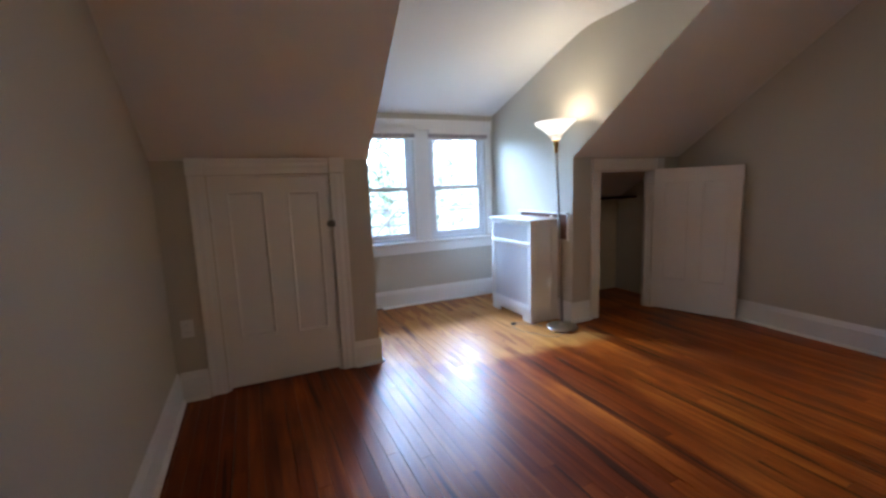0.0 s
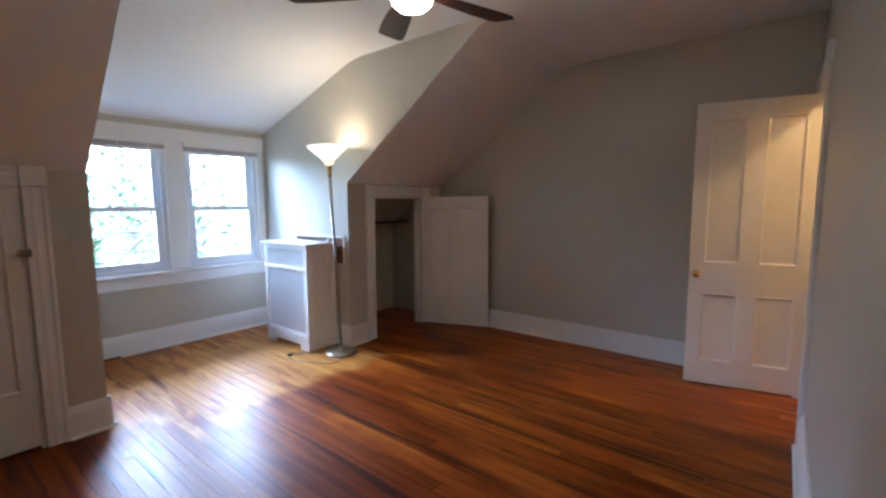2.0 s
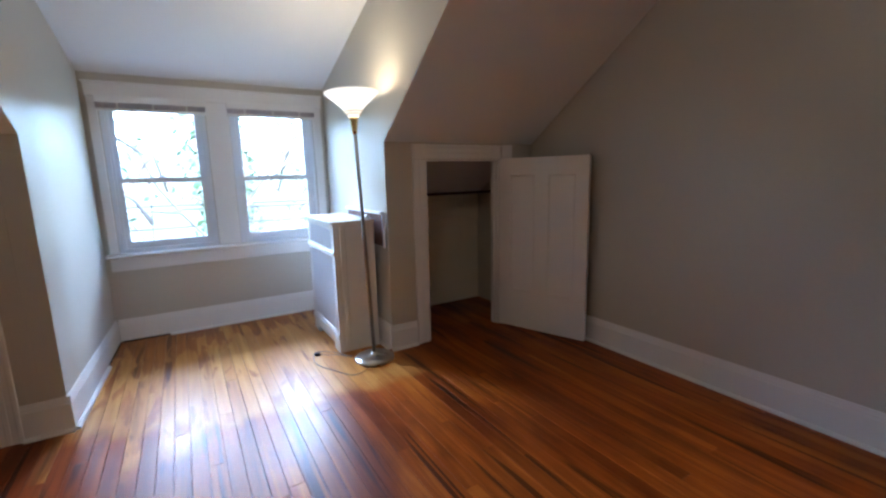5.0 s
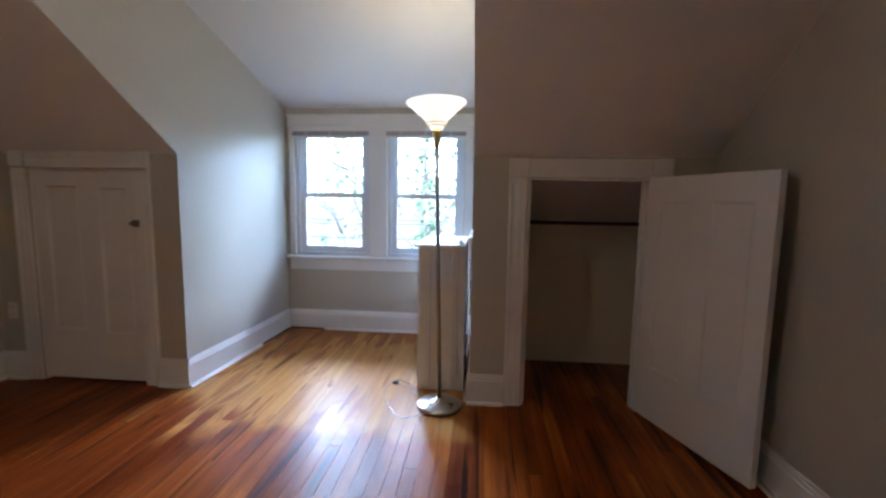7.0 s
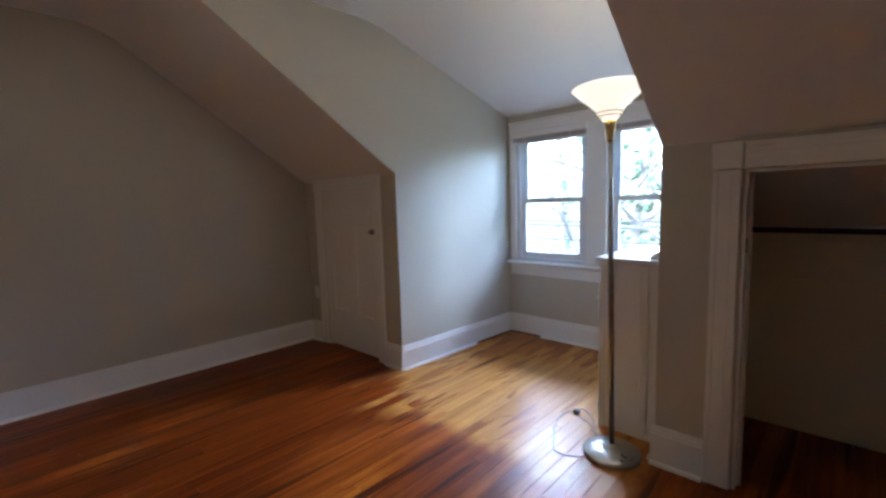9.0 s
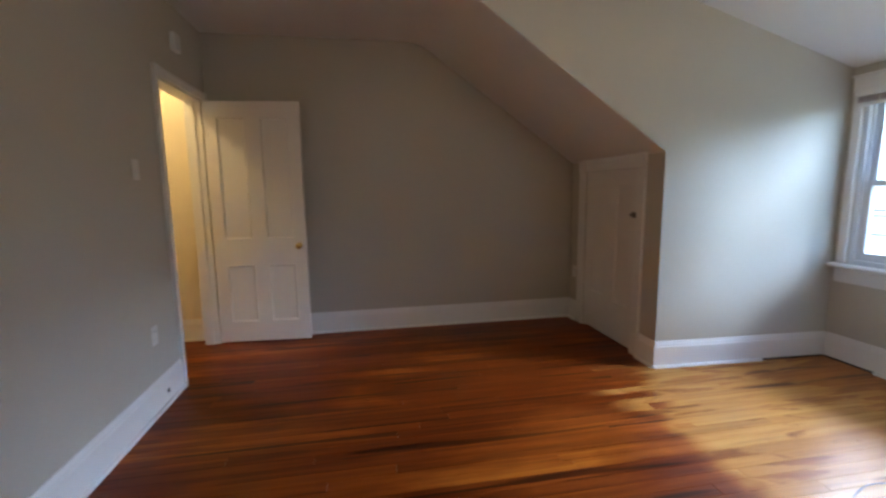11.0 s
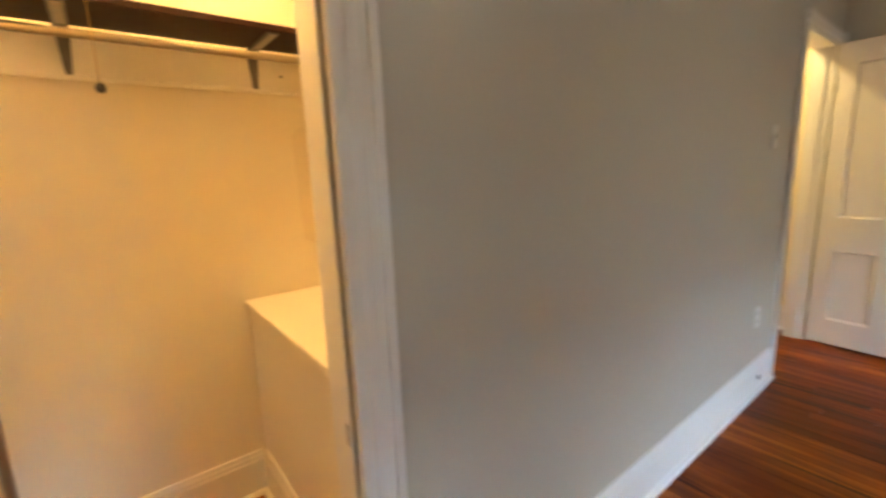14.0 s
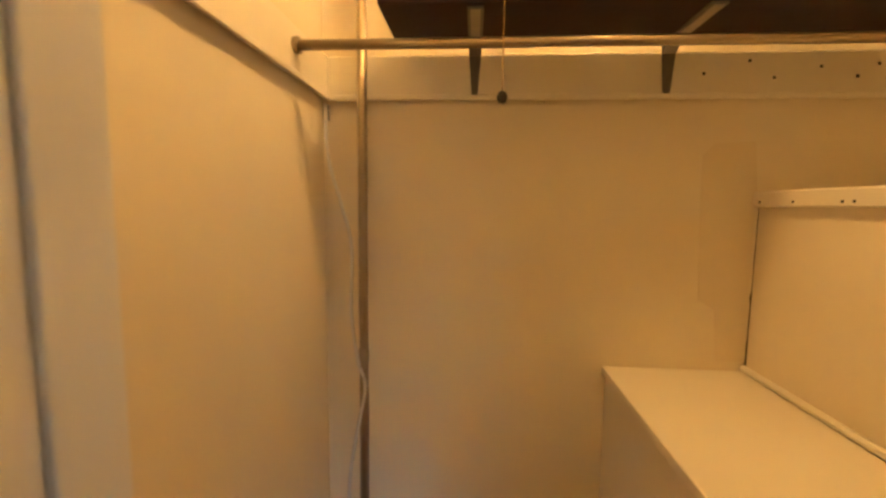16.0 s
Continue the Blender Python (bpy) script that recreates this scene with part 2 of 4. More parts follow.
def plate(bm, axis, u0, u1, v0, v1, d0, d1, holes=()):
    """A thick plate across an axis, with rectangular holes (u0, u1, v0, v1) through it."""
    us = sorted({u0, u1, *[h[0] for h in holes], *[h[1] for h in holes]})
    vs = sorted({v0, v1, *[h[2] for h in holes], *[h[3] for h in holes]})
    us, vs = [u for u in us if u0 <= u <= u1], [v for v in vs if v0 <= v <= v1]

    def solid(i, j):
        if not (0 <= i < len(us) - 1 and 0 <= j < len(vs) - 1):
            return False
        cu, cv = (us[i] + us[i + 1]) / 2, (vs[j] + vs[j + 1]) / 2
        return not any(h[0] < cu < h[1] and h[2] < cv < h[3] for h in holes)

    seen = {}

    def vert(i, j, d):
        key = (i, j, d)
        if key not in seen:
            seen[key] = bm.verts.new(at(axis, us[i], vs[j], d))
        return seen[key]

    for i in range(len(us) - 1):
        for j in range(len(vs) - 1):
            if not solid(i, j):
                continue
            for d in (d0, d1):
                bm.faces.new([vert(i, j, d), vert(i + 1, j, d), vert(i + 1, j + 1, d), vert(i, j + 1, d)])
            for di, dj, a, b in ((-1, 0, (i, j), (i, j + 1)), (1, 0, (i + 1, j), (i + 1, j + 1)),
                                 (0, -1, (i, j), (i + 1, j)), (0, 1, (i, j + 1), (i + 1, j + 1))):
                if not solid(i + di, j + dj):
                    bm.faces.new([vert(*a, d0), vert(*b, d0), vert(*b, d1), vert(*a, d1)])
    bmesh.ops.recalc_face_normals(bm, faces=bm.faces)
    return bm


def prism(bm, axis, pts, d0, d1):
    """A closed outline extruded along an axis."""
    a = [bm.verts.new(at(axis, u, v, d0)) for u, v in pts]
    b = [bm.verts.new(at(axis, u, v, d1)) for u, v in pts]
    bm.faces.new(a)
    bm.faces.new(b)
    for i in range(len(pts)):
        j = (i + 1) % len(pts)
        bm.faces.new([a[i], a[j], b[j], b[i]])
    bmesh.ops.recalc_face_normals(bm, faces=bm.faces)
    return bm


def lathe(bm, profile, cx=0.0, cy=0.0, steps=32):
    """A turned shape from (radius, z) pairs."""
    rings = []
    for r, z in profile:
        if r < 1e-5:
            rings.append([bm.verts.new((cx, cy, z))])
        else:
            rings.append([bm.verts.new((cx + r * math.cos(2 * math.pi * k / steps), cy + r * math.sin(2 * math.pi * k / steps), z)) for k in range(steps)])
    for p, q in zip(rings, rings[1:]):
        for k in range(steps):
            k2 = (k + 1) % steps
            if len(p) == 1 and len(q) == 1:
                continue
            if len(p) == 1:
                bm.faces.new([p[0], q[k], q[k2]])
            elif len(q) == 1:
                bm.faces.new([p[k], p[k2], q[0]])
            else:
                bm.faces.new([p[k], p[k2], q[k2], q[k]])
    bmesh.ops.recalc_face_normals(bm, faces=bm.faces)
    for f in bm.faces:
        f.smooth = True
    return bm


def tube(bm, pts, radius, steps=8, radii=None):
    """A round tube along points."""
    pts = [Vector(p) for p in pts]
    rings = []
    for i, p in enumerate(pts):
        way = (pts[min(i + 1, len(pts) - 1)] - pts[max(i - 1, 0)]).normalized()
        side = way.cross(Vector((0, 0, 1)) if abs(way.z) < 0.95 else Vector((1, 0, 0))).normalized()
        up = side.cross(way)
        r = radii[i] if radii else radius
        rings.append([bm.verts.new(p + r * (math.cos(2 * math.pi * k / steps) * side + math.sin(2 * math.pi * k / steps) * up)) for k in range(steps)])
    for p, q in zip(rings, rings[1:]):
        for k in range(steps):
            bm.faces.new([p[k], p[(k + 1) % steps], q[(k + 1) % steps], q[k]])
    bm.faces.new(rings[0])
    bm.faces.new(rings[-1])
    bmesh.ops.recalc_face_normals(bm, faces=bm.faces)
    for f in bm.faces:
        f.smooth = len(f.verts) == 4
    return bm


def spline(pts, per=8):
    """Points of a smooth line through pts."""
    p = [Vector(q) for q in pts]
    p = [2 * p[0] - p[1], *p, 2 * p[-1] - p[-2]]
    out = []
    for i in range(1, len(p) - 2):
        for k in range(per):
            t = k / per
            out.append(0.5 * (2 * p[i] + (p[i + 1] - p[i - 1]) * t + (2 * p[i - 1] - 5 * p[i] + 4 * p[i + 1] - p[i + 2]) * t * t
                              + (3 * p[i] - p[i - 1] - 3 * p[i + 1] + p[i + 2]) * t ** 3))
    return out + [p[-2]]


def mesh_object(name, bm, material):
    me = bpy.data.meshes.new(name)
    bm.to_mesh(me)
    bm.free()
    me.materials.append(material)
    return new(name, me)


def part(name, bm, material, parent, label=""):
    ob = mesh_object(name, bm, material)
    ob.parent = parent
    if label:
        ob["label"] = label
    return ob


def thing(name, m, label, category, group="", kind=""):
    ob = new(name)
    ob.empty_display_size = 0.1
    ob.matrix_world = m
    return tagged(ob, label, category, group, kind)


def structure(name, bm, material, label, category):
    return tagged(mesh_object(name, bm, material), label, category, "", "structure")


# ---- the shell ----
XW, XE, YS, YK, YN = -2.635, 1.95, -0.705, 2.60, 4.00
CW, CE = -1.28, 0.58            # the dormer's cheeks
ZC, ZK, ZD = 2.60, 1.535, 2.11  # flat ceiling, knee wall, dormer ceiling at the window
YB, XEC = -1.79, 1.88           # the walk-in closet's back and east walls

structure("wall_west", plate(bmesh.new(), "x", YS, 3.50, -0.05, 2.85, XW - 0.12, XW), WALL, "smooth greige painted west wall", "wall")
structure("wall_east", plate(bmesh.new(), "x", YS, 3.50, -0.05, 2.85, XE, XE + 0.12), WALL, "smooth greige painted east wall", "wall")
structure("wall_east_chase", B(XE - 0.022, XE - 0.001, YS + 0.002, -0.235, 0, ZC - 0.002, bevel=0.004), WALL, "shallow greige boxed-out chase in the corner", "wall")
ENTRY = (-2.522, -1.748, 0.0, 2.045)
CLOSET = (1.066, 1.722, 0.0, 2.04)
structure("wall_south", plate(bmesh.new(), "y", -2.85, 2.05, -0.05, 2.85, YS - 0.088, YS, [(ENTRY[0], ENTRY[1], -0.05, ENTRY[3]), (CLOSET[0], CLOSET[1], -0.05, CLOSET[3])]),
          WALL, "greige painted south wall with two doorways", "wall")
LOWL = (-2.345, -1.59, -0.05, 1.44)
LOWR = (0.90, 1.60, -0.05, 1.41)
structure("wall_knee_west", plate(bmesh.new(), "y", XW - 0.05, CW - 0.121, -0.05, ZK + 0.02, YK, YK + 0.10, [LOWL]), WALL, "low greige knee wall under the sloped ceiling", "wall")
structure("wall_knee_east", plate(bmesh.new(), "y", CE + 0.10, XE + 0.05, -0.05, ZK + 0.02, YK, YK + 0.10, [LOWR]), WALL, "low greige knee wall around the closet opening", "wall")


def arc(p0, p1, p2, cut, steps=6):
    """The rounded corner at p1 between p0 and p2."""
    a, b, c = Vector(p0), Vector(p1), Vector(p2)
    s, e = b + (a - b).normalized() * cut, b + (c - b).normalized() * cut
    return [tuple((1 - t) ** 2 * s + 2 * t * (1 - t) * b + t * t * e) for t in [k / steps for k in range(steps + 1)]]


YKINK, YBEND = 1.09, 2.46
slope = [(YS - 0.02, ZC), *arc((YS, ZC), (YKINK, ZC), (YK, ZK), 0.16)]
SL = (ZC - ZK) / (YK - YKINK)
bend = [(YS - 0.02, ZC), *arc((YS, ZC), (YBEND, ZC), (YN, ZD), 0.16), (YN + 0.02, ZD - 0.006)]


def lid(bm, line, thick, x0, x1):
    return prism(bm, "x", line + [(y, z + thick) for y, z in reversed(line)], x0, x1)


def splay(bm, from_x=None):
    """The west cheek, and what meets it, runs slightly inwards to the windows."""
    for v in bm.verts:
        if from_x is None or abs(v.co.x - from_x) < 1e-4:
            v.co.x += -0.02 + 0.065 * (v.co.y - YK) / (YN - YK)
    return bm


ceiling = bmesh.new()
lid(ceiling, slope + [(3.5, ZK - 0.9 * SL)], 0.10, XW - 0.03, CW - 0.002)
lid(ceiling, slope + [(2.71, ZK - 0.11 * SL)], 0.10, CE + 0.002, XE + 0.03)
lid(ceiling, bend, 0.10, CW - 0.002, CE + 0.002)
lid(ceiling, [(2.69, 1.52), (3.45, 1.07)], 0.10, CE + 0.002, XE + 0.03)
splay(ceiling, CW - 0.002)
structure("ceiling", ceiling, CEIL, "white painted ceiling, sloped at the knee walls and dormer", "ceiling")

cheek = [(YK, -0.05), (YN + 0.12, -0.05), (YN + 0.12, ZD + 0.10), *[(y, z + 0.05) for y, z in reversed(bend[1:-1])], (YKINK - 0.1, ZC + 0.05),
         *[(y, z + 0.002) for y, z in slope[1:]], (YK, ZK + 0.002)]
structure("wall_dormer_west", splay(prism(bmesh.new(), "x", cheek, CW - 0.10, CW)), WALL, "greige dormer cheek wall lit by the windows", "wall")
structure("wall_dormer_east", prism(bmesh.new(), "x", cheek, CE, CE + 0.10), WALL, "greige dormer cheek wall beside the radiator cover", "wall")
WIN = [(-1.135, -0.425, 0.73, 1.93), (-0.245, 0.465, 0.73, 1.93)]
structure("wall_north", plate(bmesh.new(), "y", CW - 0.10, CE + 0.10, -0.05, ZD + 0.12, YN, YN + 0.12, WIN), WALL, "greige dormer end wall with a pair of windows", "wall")

# closed voids behind the knee walls, the walk-in closet and the hall
# never in view: added to stop sky light leaking in behind the knee wall
structure("wall_attic_west", plate(bmesh.new(), "y", XW - 0.05, CW - 0.05, -0.05, 1.3, 3.40, 3.46), CREAM, "unseen wall added behind the knee wall to keep light out", "wall")
structure("wall_low_closet", plate(bmesh.new(), "y", CE + 0.05, XE + 0.05, -0.05, 1.3, 3.40, 3.46), CREAM, "plain back wall of the low closet", "wall")
structure("wall_closet_back", plate(bmesh.new(), "y", -0.40, 2.05, -0.05, 2.85, YB - 0.10, YB), CREAM, "aged cream plaster back wall of the closet", "wall")
structure("wall_closet_east", plate(bmesh.new(), "x", YB, YS - 0.089, -0.05, 2.85, XEC, XEC + 0.10), CREAM, "aged cream plaster side wall of the closet", "wall")
structure("wall_closet_west", plate(bmesh.new(), "x", YB, YS - 0.089, -0.05, 2.85, -0.40, -0.30), CREAM, "aged cream plaster side wall of the closet", "wall")
structure("wall_hall_west", plate(bmesh.new(), "x", -2.45, YS - 0.089, -0.05, 2.85, -2.77, -2.67), CREAM, "cream hall wall in yellow lamplight", "wall")
structure("wall_hall_east", plate(bmesh.new(), "x", -2.45, YS - 0.089, -0.05, 2.85, -1.30, -1.20), CREAM, "cream hall wall", "wall")
structure("wall_hall_south", plate(bmesh.new(), "y", -2.79, -1.20, -0.05, 2.85, -2.55, -2.45), CREAM, "cream hall end wall", "wall")
top = bmesh.new()
box(top, -0.40, 2.05, YB - 0.1, YS - 0.05, ZC, ZC + 0.1)
box(top, -2.85, -1.10, -2.60, YS - 0.05, ZC, ZC + 0.1)
structure("ceiling_closet", top, CREAM, "cream painted ceiling over closet and hall", "ceiling")

# ---- baseboards ----
BASE = [(0, 0.012), (0.018, 0.012), (0.018, 0.150), (0.014, 0.158), (0.014, 0.168), (0.010, 0.176), (0.008, 0.190), (0, 0.190)]
SHOE = [(0, 0), (0.022, 0), (0.020, 0.008), (0.014, 0.014), (0.006, 0.0155), (0, 0.0155)]


def run(bm, profile, wall, face, side, a, b):
    """A moulding along a wall: wall 'x' or 'y', its face, the side that it stands out to, from a to b."""
    pts = [(face + side * d, z) for d, z in profile]
    if wall == "x":
        p = [bm.verts.new((d, a, z)) for d, z in pts]
        q = [bm.verts.new((d, b, z)) for d, z in pts]
    else:
        p = [bm.verts.new((a, d, z)) for d, z in pts]
        q = [bm.verts.new((b, d, z)) for d, z in pts]
    bm.faces.new(p)
    bm.faces.new(q)
    for i in range(len(pts)):
        j = (i + 1) % len(pts)
        bm.faces.new([p[i], p[j], q[j], q[i]])
    bmesh.ops.recalc_face_normals(bm, faces=bm.faces)
    return bm


def baseboard(wall, face, side, a, b, shoe=None, material=None):
    ob = structure("baseboard", run(bmesh.new(), BASE, wall, face, side, a, b), material or TRIM, "tall white painted baseboard along the wall", "baseboard")
    c, d = shoe or (a, b)
    part("shoe_moulding", run(bmesh.new(), SHOE, wall, face + side * 0.0182, side, c, d), material or TRIM, ob)
    return ob


baseboard("x", XW, 1, YS, YK)
baseboard("x", XE, -1, -0.235, YK)
baseboard("x", XE - 0.022, -1, YS, -0.236)
baseboard("y", YS, 1, -1.689, 0.957)
baseboard("y", YK, -1, XW + 0.02, -2.456)
baseboard("y", YK, -1, -1.489, CW - 0.003)
baseboard("y", YK, -1, CE - 0.017, 0.789)
baseboard("y", YK, -1, 1.746, XE - 0.02)
cheek_board = baseboard("x", CW, 1, YK, YN, (YK - 0.02, 3.45))
for ob in (cheek_board, *cheek_board.children):
    for v in ob.data.vertices:
        v.co.x += -0.02 + 0.065 * (v.co.y - YK) / (YN - YK)
baseboard("x", CE, -1, YK, YN)
# dark strips stand in for the shade in the gap under the baseboards
structure("trim", splay(B(CW + 0.0185, CW + 0.0215, 3.456, YN - 0.03, 0.0005, 0.012)), GAP, "dark strip for the shade in the gap where the shoe moulding is missing", "trim")
structure("trim", B(CW + 0.075, -0.876, YN - 0.0215, YN - 0.0185, 0.0005, 0.013), GAP, "dark strip for the shade in the gap where the shoe moulding is missing", "trim")
baseboard("y", YN, -1, CW + 0.064, CE - 0.02, (-0.87, CE - 0.02))
baseboard("y", YB, 1, 1.005, XEC, None, CREAMGLOSS)
baseboard("x", XEC, -1, YB + 0.02, YS - 0.093, None, CREAMGLOSS)
baseboard("x", 0.990, 1, YB + 0.02, YS - 0.093, None, CREAMGLOSS)
baseboard("x", -2.67, 1, -2.45, YS - 0.093)


# ---- door casings ----
def casing(name, x0, x1, z1, y, side, width, label, depth=0.10, leaf_stop=True, grooved=False):
    """A white door surround on a wall that faces side along y: jambs, legs and head with corner blocks."""
    ob = thing(name, pose((x0 + x1) / 2, y, 0), label, "door frame", kind="structure")
    cx = (x0 + x1) / 2
    l, r = x0 - cx, x1 - cx
    f = lambda d: side * d
    def bx(a, b, d0, d1, z0, z2, bevel=0.003):
        lo, hi = sorted((f(d0), f(d1)))
        return B(a, b, lo, hi, z0, z2, bevel=bevel)
    def leg(a, b, outer):
        bm = bx(a, b, 0.001, 0.020, 0, z1)
        w = 0.022
        lo, hi = sorted((f(0.001), f(0.026)))
        e0, e1 = (a - 0.001, a + w) if outer < 0 else (b - w, b + 0.001)
        box(bm, e0, e1, lo, hi, 0, z1 - 0.001, bevel=0.006, segments=2)
        lo, hi = sorted((f(0.001), f(0.0225)))
        m = (a + b) / 2 + 0.006 * -outer
        box(bm, m - 0.014, m + 0.014, lo, hi, 0, z1 - 0.001, bevel=0.007, segments=2)
        return bm
    part("casing_leg", leg(l - width, l - 0.006, -1), TRIM, ob)
    part("casing_leg", leg(r + 0.006, r + width, 1), TRIM, ob)
    head = bx(l, r, 0.001, 0.020, z1 + 0.002, z1 + width)
    lo, hi = sorted((f(0.001), f(0.026)))
    box(head, l, r, lo, hi, z1 + width - 0.022, z1 + width + 0.001, bevel=0.006, segments=2)
    lo, hi = sorted((f(0.001), f(0.0225)))
    box(head, l, r, lo, hi, z1 + width * 0.4, z1 + width * 0.4 + 0.028, bevel=0.007, segments=2)
    part("casing_head", head, TRIM, ob)
    for a, b in ((l - width - 0.004, l - 0.001), (r + 0.001, r + width + 0.004)):
        part("corner_block", bx(a, b, 0.001, 0.033, z1 + 0.002, z1 + width + 0.004, 0.004), TRIM, ob)
    t = 0.014
    d0, d1 = 0.0, -depth
    part("jamb", bx(l + 0.0005, l + (0.004 if grooved else t), -0.001, d1, 0, z1 - 0.001, 0.001), TRIM, ob)
    if grooved:
        part("jamb", bx(r - t + 0.006, r - 0.0005, -0.001, d1, 0, z1 - 0.001, 0.001), TRIM, ob)
        part("jamb_face", bx(r - t, r + 0.005, 0.030, 0.0012, 0, z1 - 0.001, 0.002), TRIM, ob)
        part("jamb_face", bx(r - t, r - t + 0.0055, 0.001, -0.012, 0, z1 - 0.001, 0.0005), TRIM, ob)
        part("door_stop", bx(r - t - 0.002, r - t + 0.0055, -0.019, d1, 0, z1 - t, 0.002), TRIM, ob)
    else:
        part("jamb", bx(r - t, r - 0.0005, -0.001, d1, 0, z1 - 0.001, 0.001), TRIM, ob)
    part("jamb", bx(l + (0.004 if grooved else t), r - t, -0.001, d1, z1 - t, z1 - 0.001, 0.001), TRIM, ob)
    if leaf_stop:
        for a, b in () if grooved else ((l + t, l + t + 0.012), (r - t - 0.012, r - t)):
            part("door_stop", bx(a, b, -0.045, -0.075, 0, z1 - t, 0.002), TRIM, ob)
    return ob


casing("door_frame_1", ENTRY[0], ENTRY[1], ENTRY[3] + 0.0, YS, 1, 0.058, "white painted door surround at the hall doorway", 0.125)
casing("door_frame_2", CLOSET[0], CLOSET[1], CLOSET[3], YS, 1, 0.103, "white fluted door surround of the walk-in closet", 0.088, grooved=True)
casing("door_frame_3", LOWL[0], LOWL[1], LOWL[3], YK, -1, 0.105, "low white door surround in the knee wall")
casing("door_frame_4", LOWR[0], LOWR[1], LOWR[3], YK, -1, 0.108, "low white door surround around the open closet")


# ---- doors ----
def door(name, m, width, height, panels, label, knob=None, sunk=0.008, thick=0.035, hinges=(0.22, 1.75)):
    """A panelled door leaf, hinged at its own z axis; its faces look along y."""
    ob = thing(name, m, label, "door", kind="structure")
    frame_bm = plate(bmesh.new(), "y", 0.003, width, 0.018, height, -thick / 2, thick / 2, panels)
    part("door_leaf", frame_bm, DOORW, ob)
    for x0, x1, z0, z1 in panels:
        bm = B(x0 - 0.004, x1 + 0.004, -thick / 2 + sunk + 0.001, thick / 2 - sunk - 0.001, z0 - 0.004, z1 + 0.004)
        for s in (-1, 1):
            e, i = s * (thick / 2 + 0.002), s * (thick / 2 - sunk)
            w = 0.020
            o = [(x0, z0), (x1, z0), (x1, z1), (x0, z1)]
            n = [(x0 + w, z0 + w), (x1 - w, z0 + w), (x1 - w, z1 - w), (x0 + w, z1 - w)]
            k = [(x0 + w * 0.35, z0 + w * 0.35), (x1 - w * 0.35, z0 + w * 0.35), (x1 - w * 0.35, z1 - w * 0.35), (x0 + w * 0.35, z1 - w * 0.35)]
            loops = [[bm.verts.new((x, d, z)) for x, z in ring] for ring, d in ((o, s * (thick / 2 - 0.001)), (k, e), (n, i))]
            for p, q in zip(loops, loops[1:]):
                for a in range(4):
                    c = (a + 1) % 4
                    bm.faces.new([p[a], p[c], q[c], q[a]])
        bmesh.ops.recalc_face_normals(bm, faces=bm.faces)
        part("door_panel", bm, DOORW, ob)
    if knob:
        kx, kz = knob
        for s in (-1, 1):
            prof = [(0.026, 0), (0.026, 0.004), (0.012, 0.007), (0.010, 0.026), (0.020, 0.032), (0.027, 0.044), (0.024, 0.056), (0.012, 0.062), (0, 0.063)]
            bm = lathe(bmesh.new(), [(0, 0), *prof], steps=20)
            k = part("door_knob", bm, BRASS, ob, "brass door knob")
            k.matrix_local = Matrix.Translation((kx, s * thick / 2, kz)) @ pose(0, 0, 0, -90 * s, 0, 0)
    for hz in hinges:
        bm = tube(bmesh.new(), [(0, -thick / 2 - 0.004, hz), (0, -thick / 2 - 0.004, hz + 0.09)], 0.006)
        box(bm, 0.001, 0.03, -thick / 2 - 0.002, -thick / 2, hz, hz + 0.09)
        part("hinge", bm, DOORW, ob)
    return ob


def four_panels(w, a, b, c):
    p = (w - a - b - c) / 2
    cols = [(a, a + p), (a + p + b, w - c)]
    return [(x0, x1, 0.185, 0.69) for x0, x1 in cols] + [(x0, x1, 0.905, 1.91) for x0, x1 in cols]


door("door_1", pose(-2.512, -0.690, 0, 0, 0, 86), 0.755, 2.035, four_panels(0.755, 0.092, 0.105, 0.092), "white four-panel entry door standing open against the wall", (0.70, 0.845), sunk=0.011)
door("door_2", pose(1.726, -0.708, 0, 0, 0, 103.4), 0.694, 2.025, four_panels(0.694, 0.066, 0.105, 0.082), "white four-panel closet door standing open", (0.650, 0.83), sunk=0.011)
door("door_3", pose(-2.338, YK + 0.022, 0), 0.742, 1.425, [(0.095, 0.325, 0.35, 1.335), (0.465, 0.680, 0.335, 1.325)],
     "low white two-panel door, closed, in the knee wall", hinges=(0.2, 1.15))
door("door_4", pose(1.598, YK - 0.012, 0, 0, 0, -69.8), 0.75, 1.415, [(0.10, 0.33, 0.32, 1.29), (0.43, 0.66, 0.32, 1.29)],
     "low white closet door standing wide open", sunk=0.005, hinges=(0.2, 1.15))


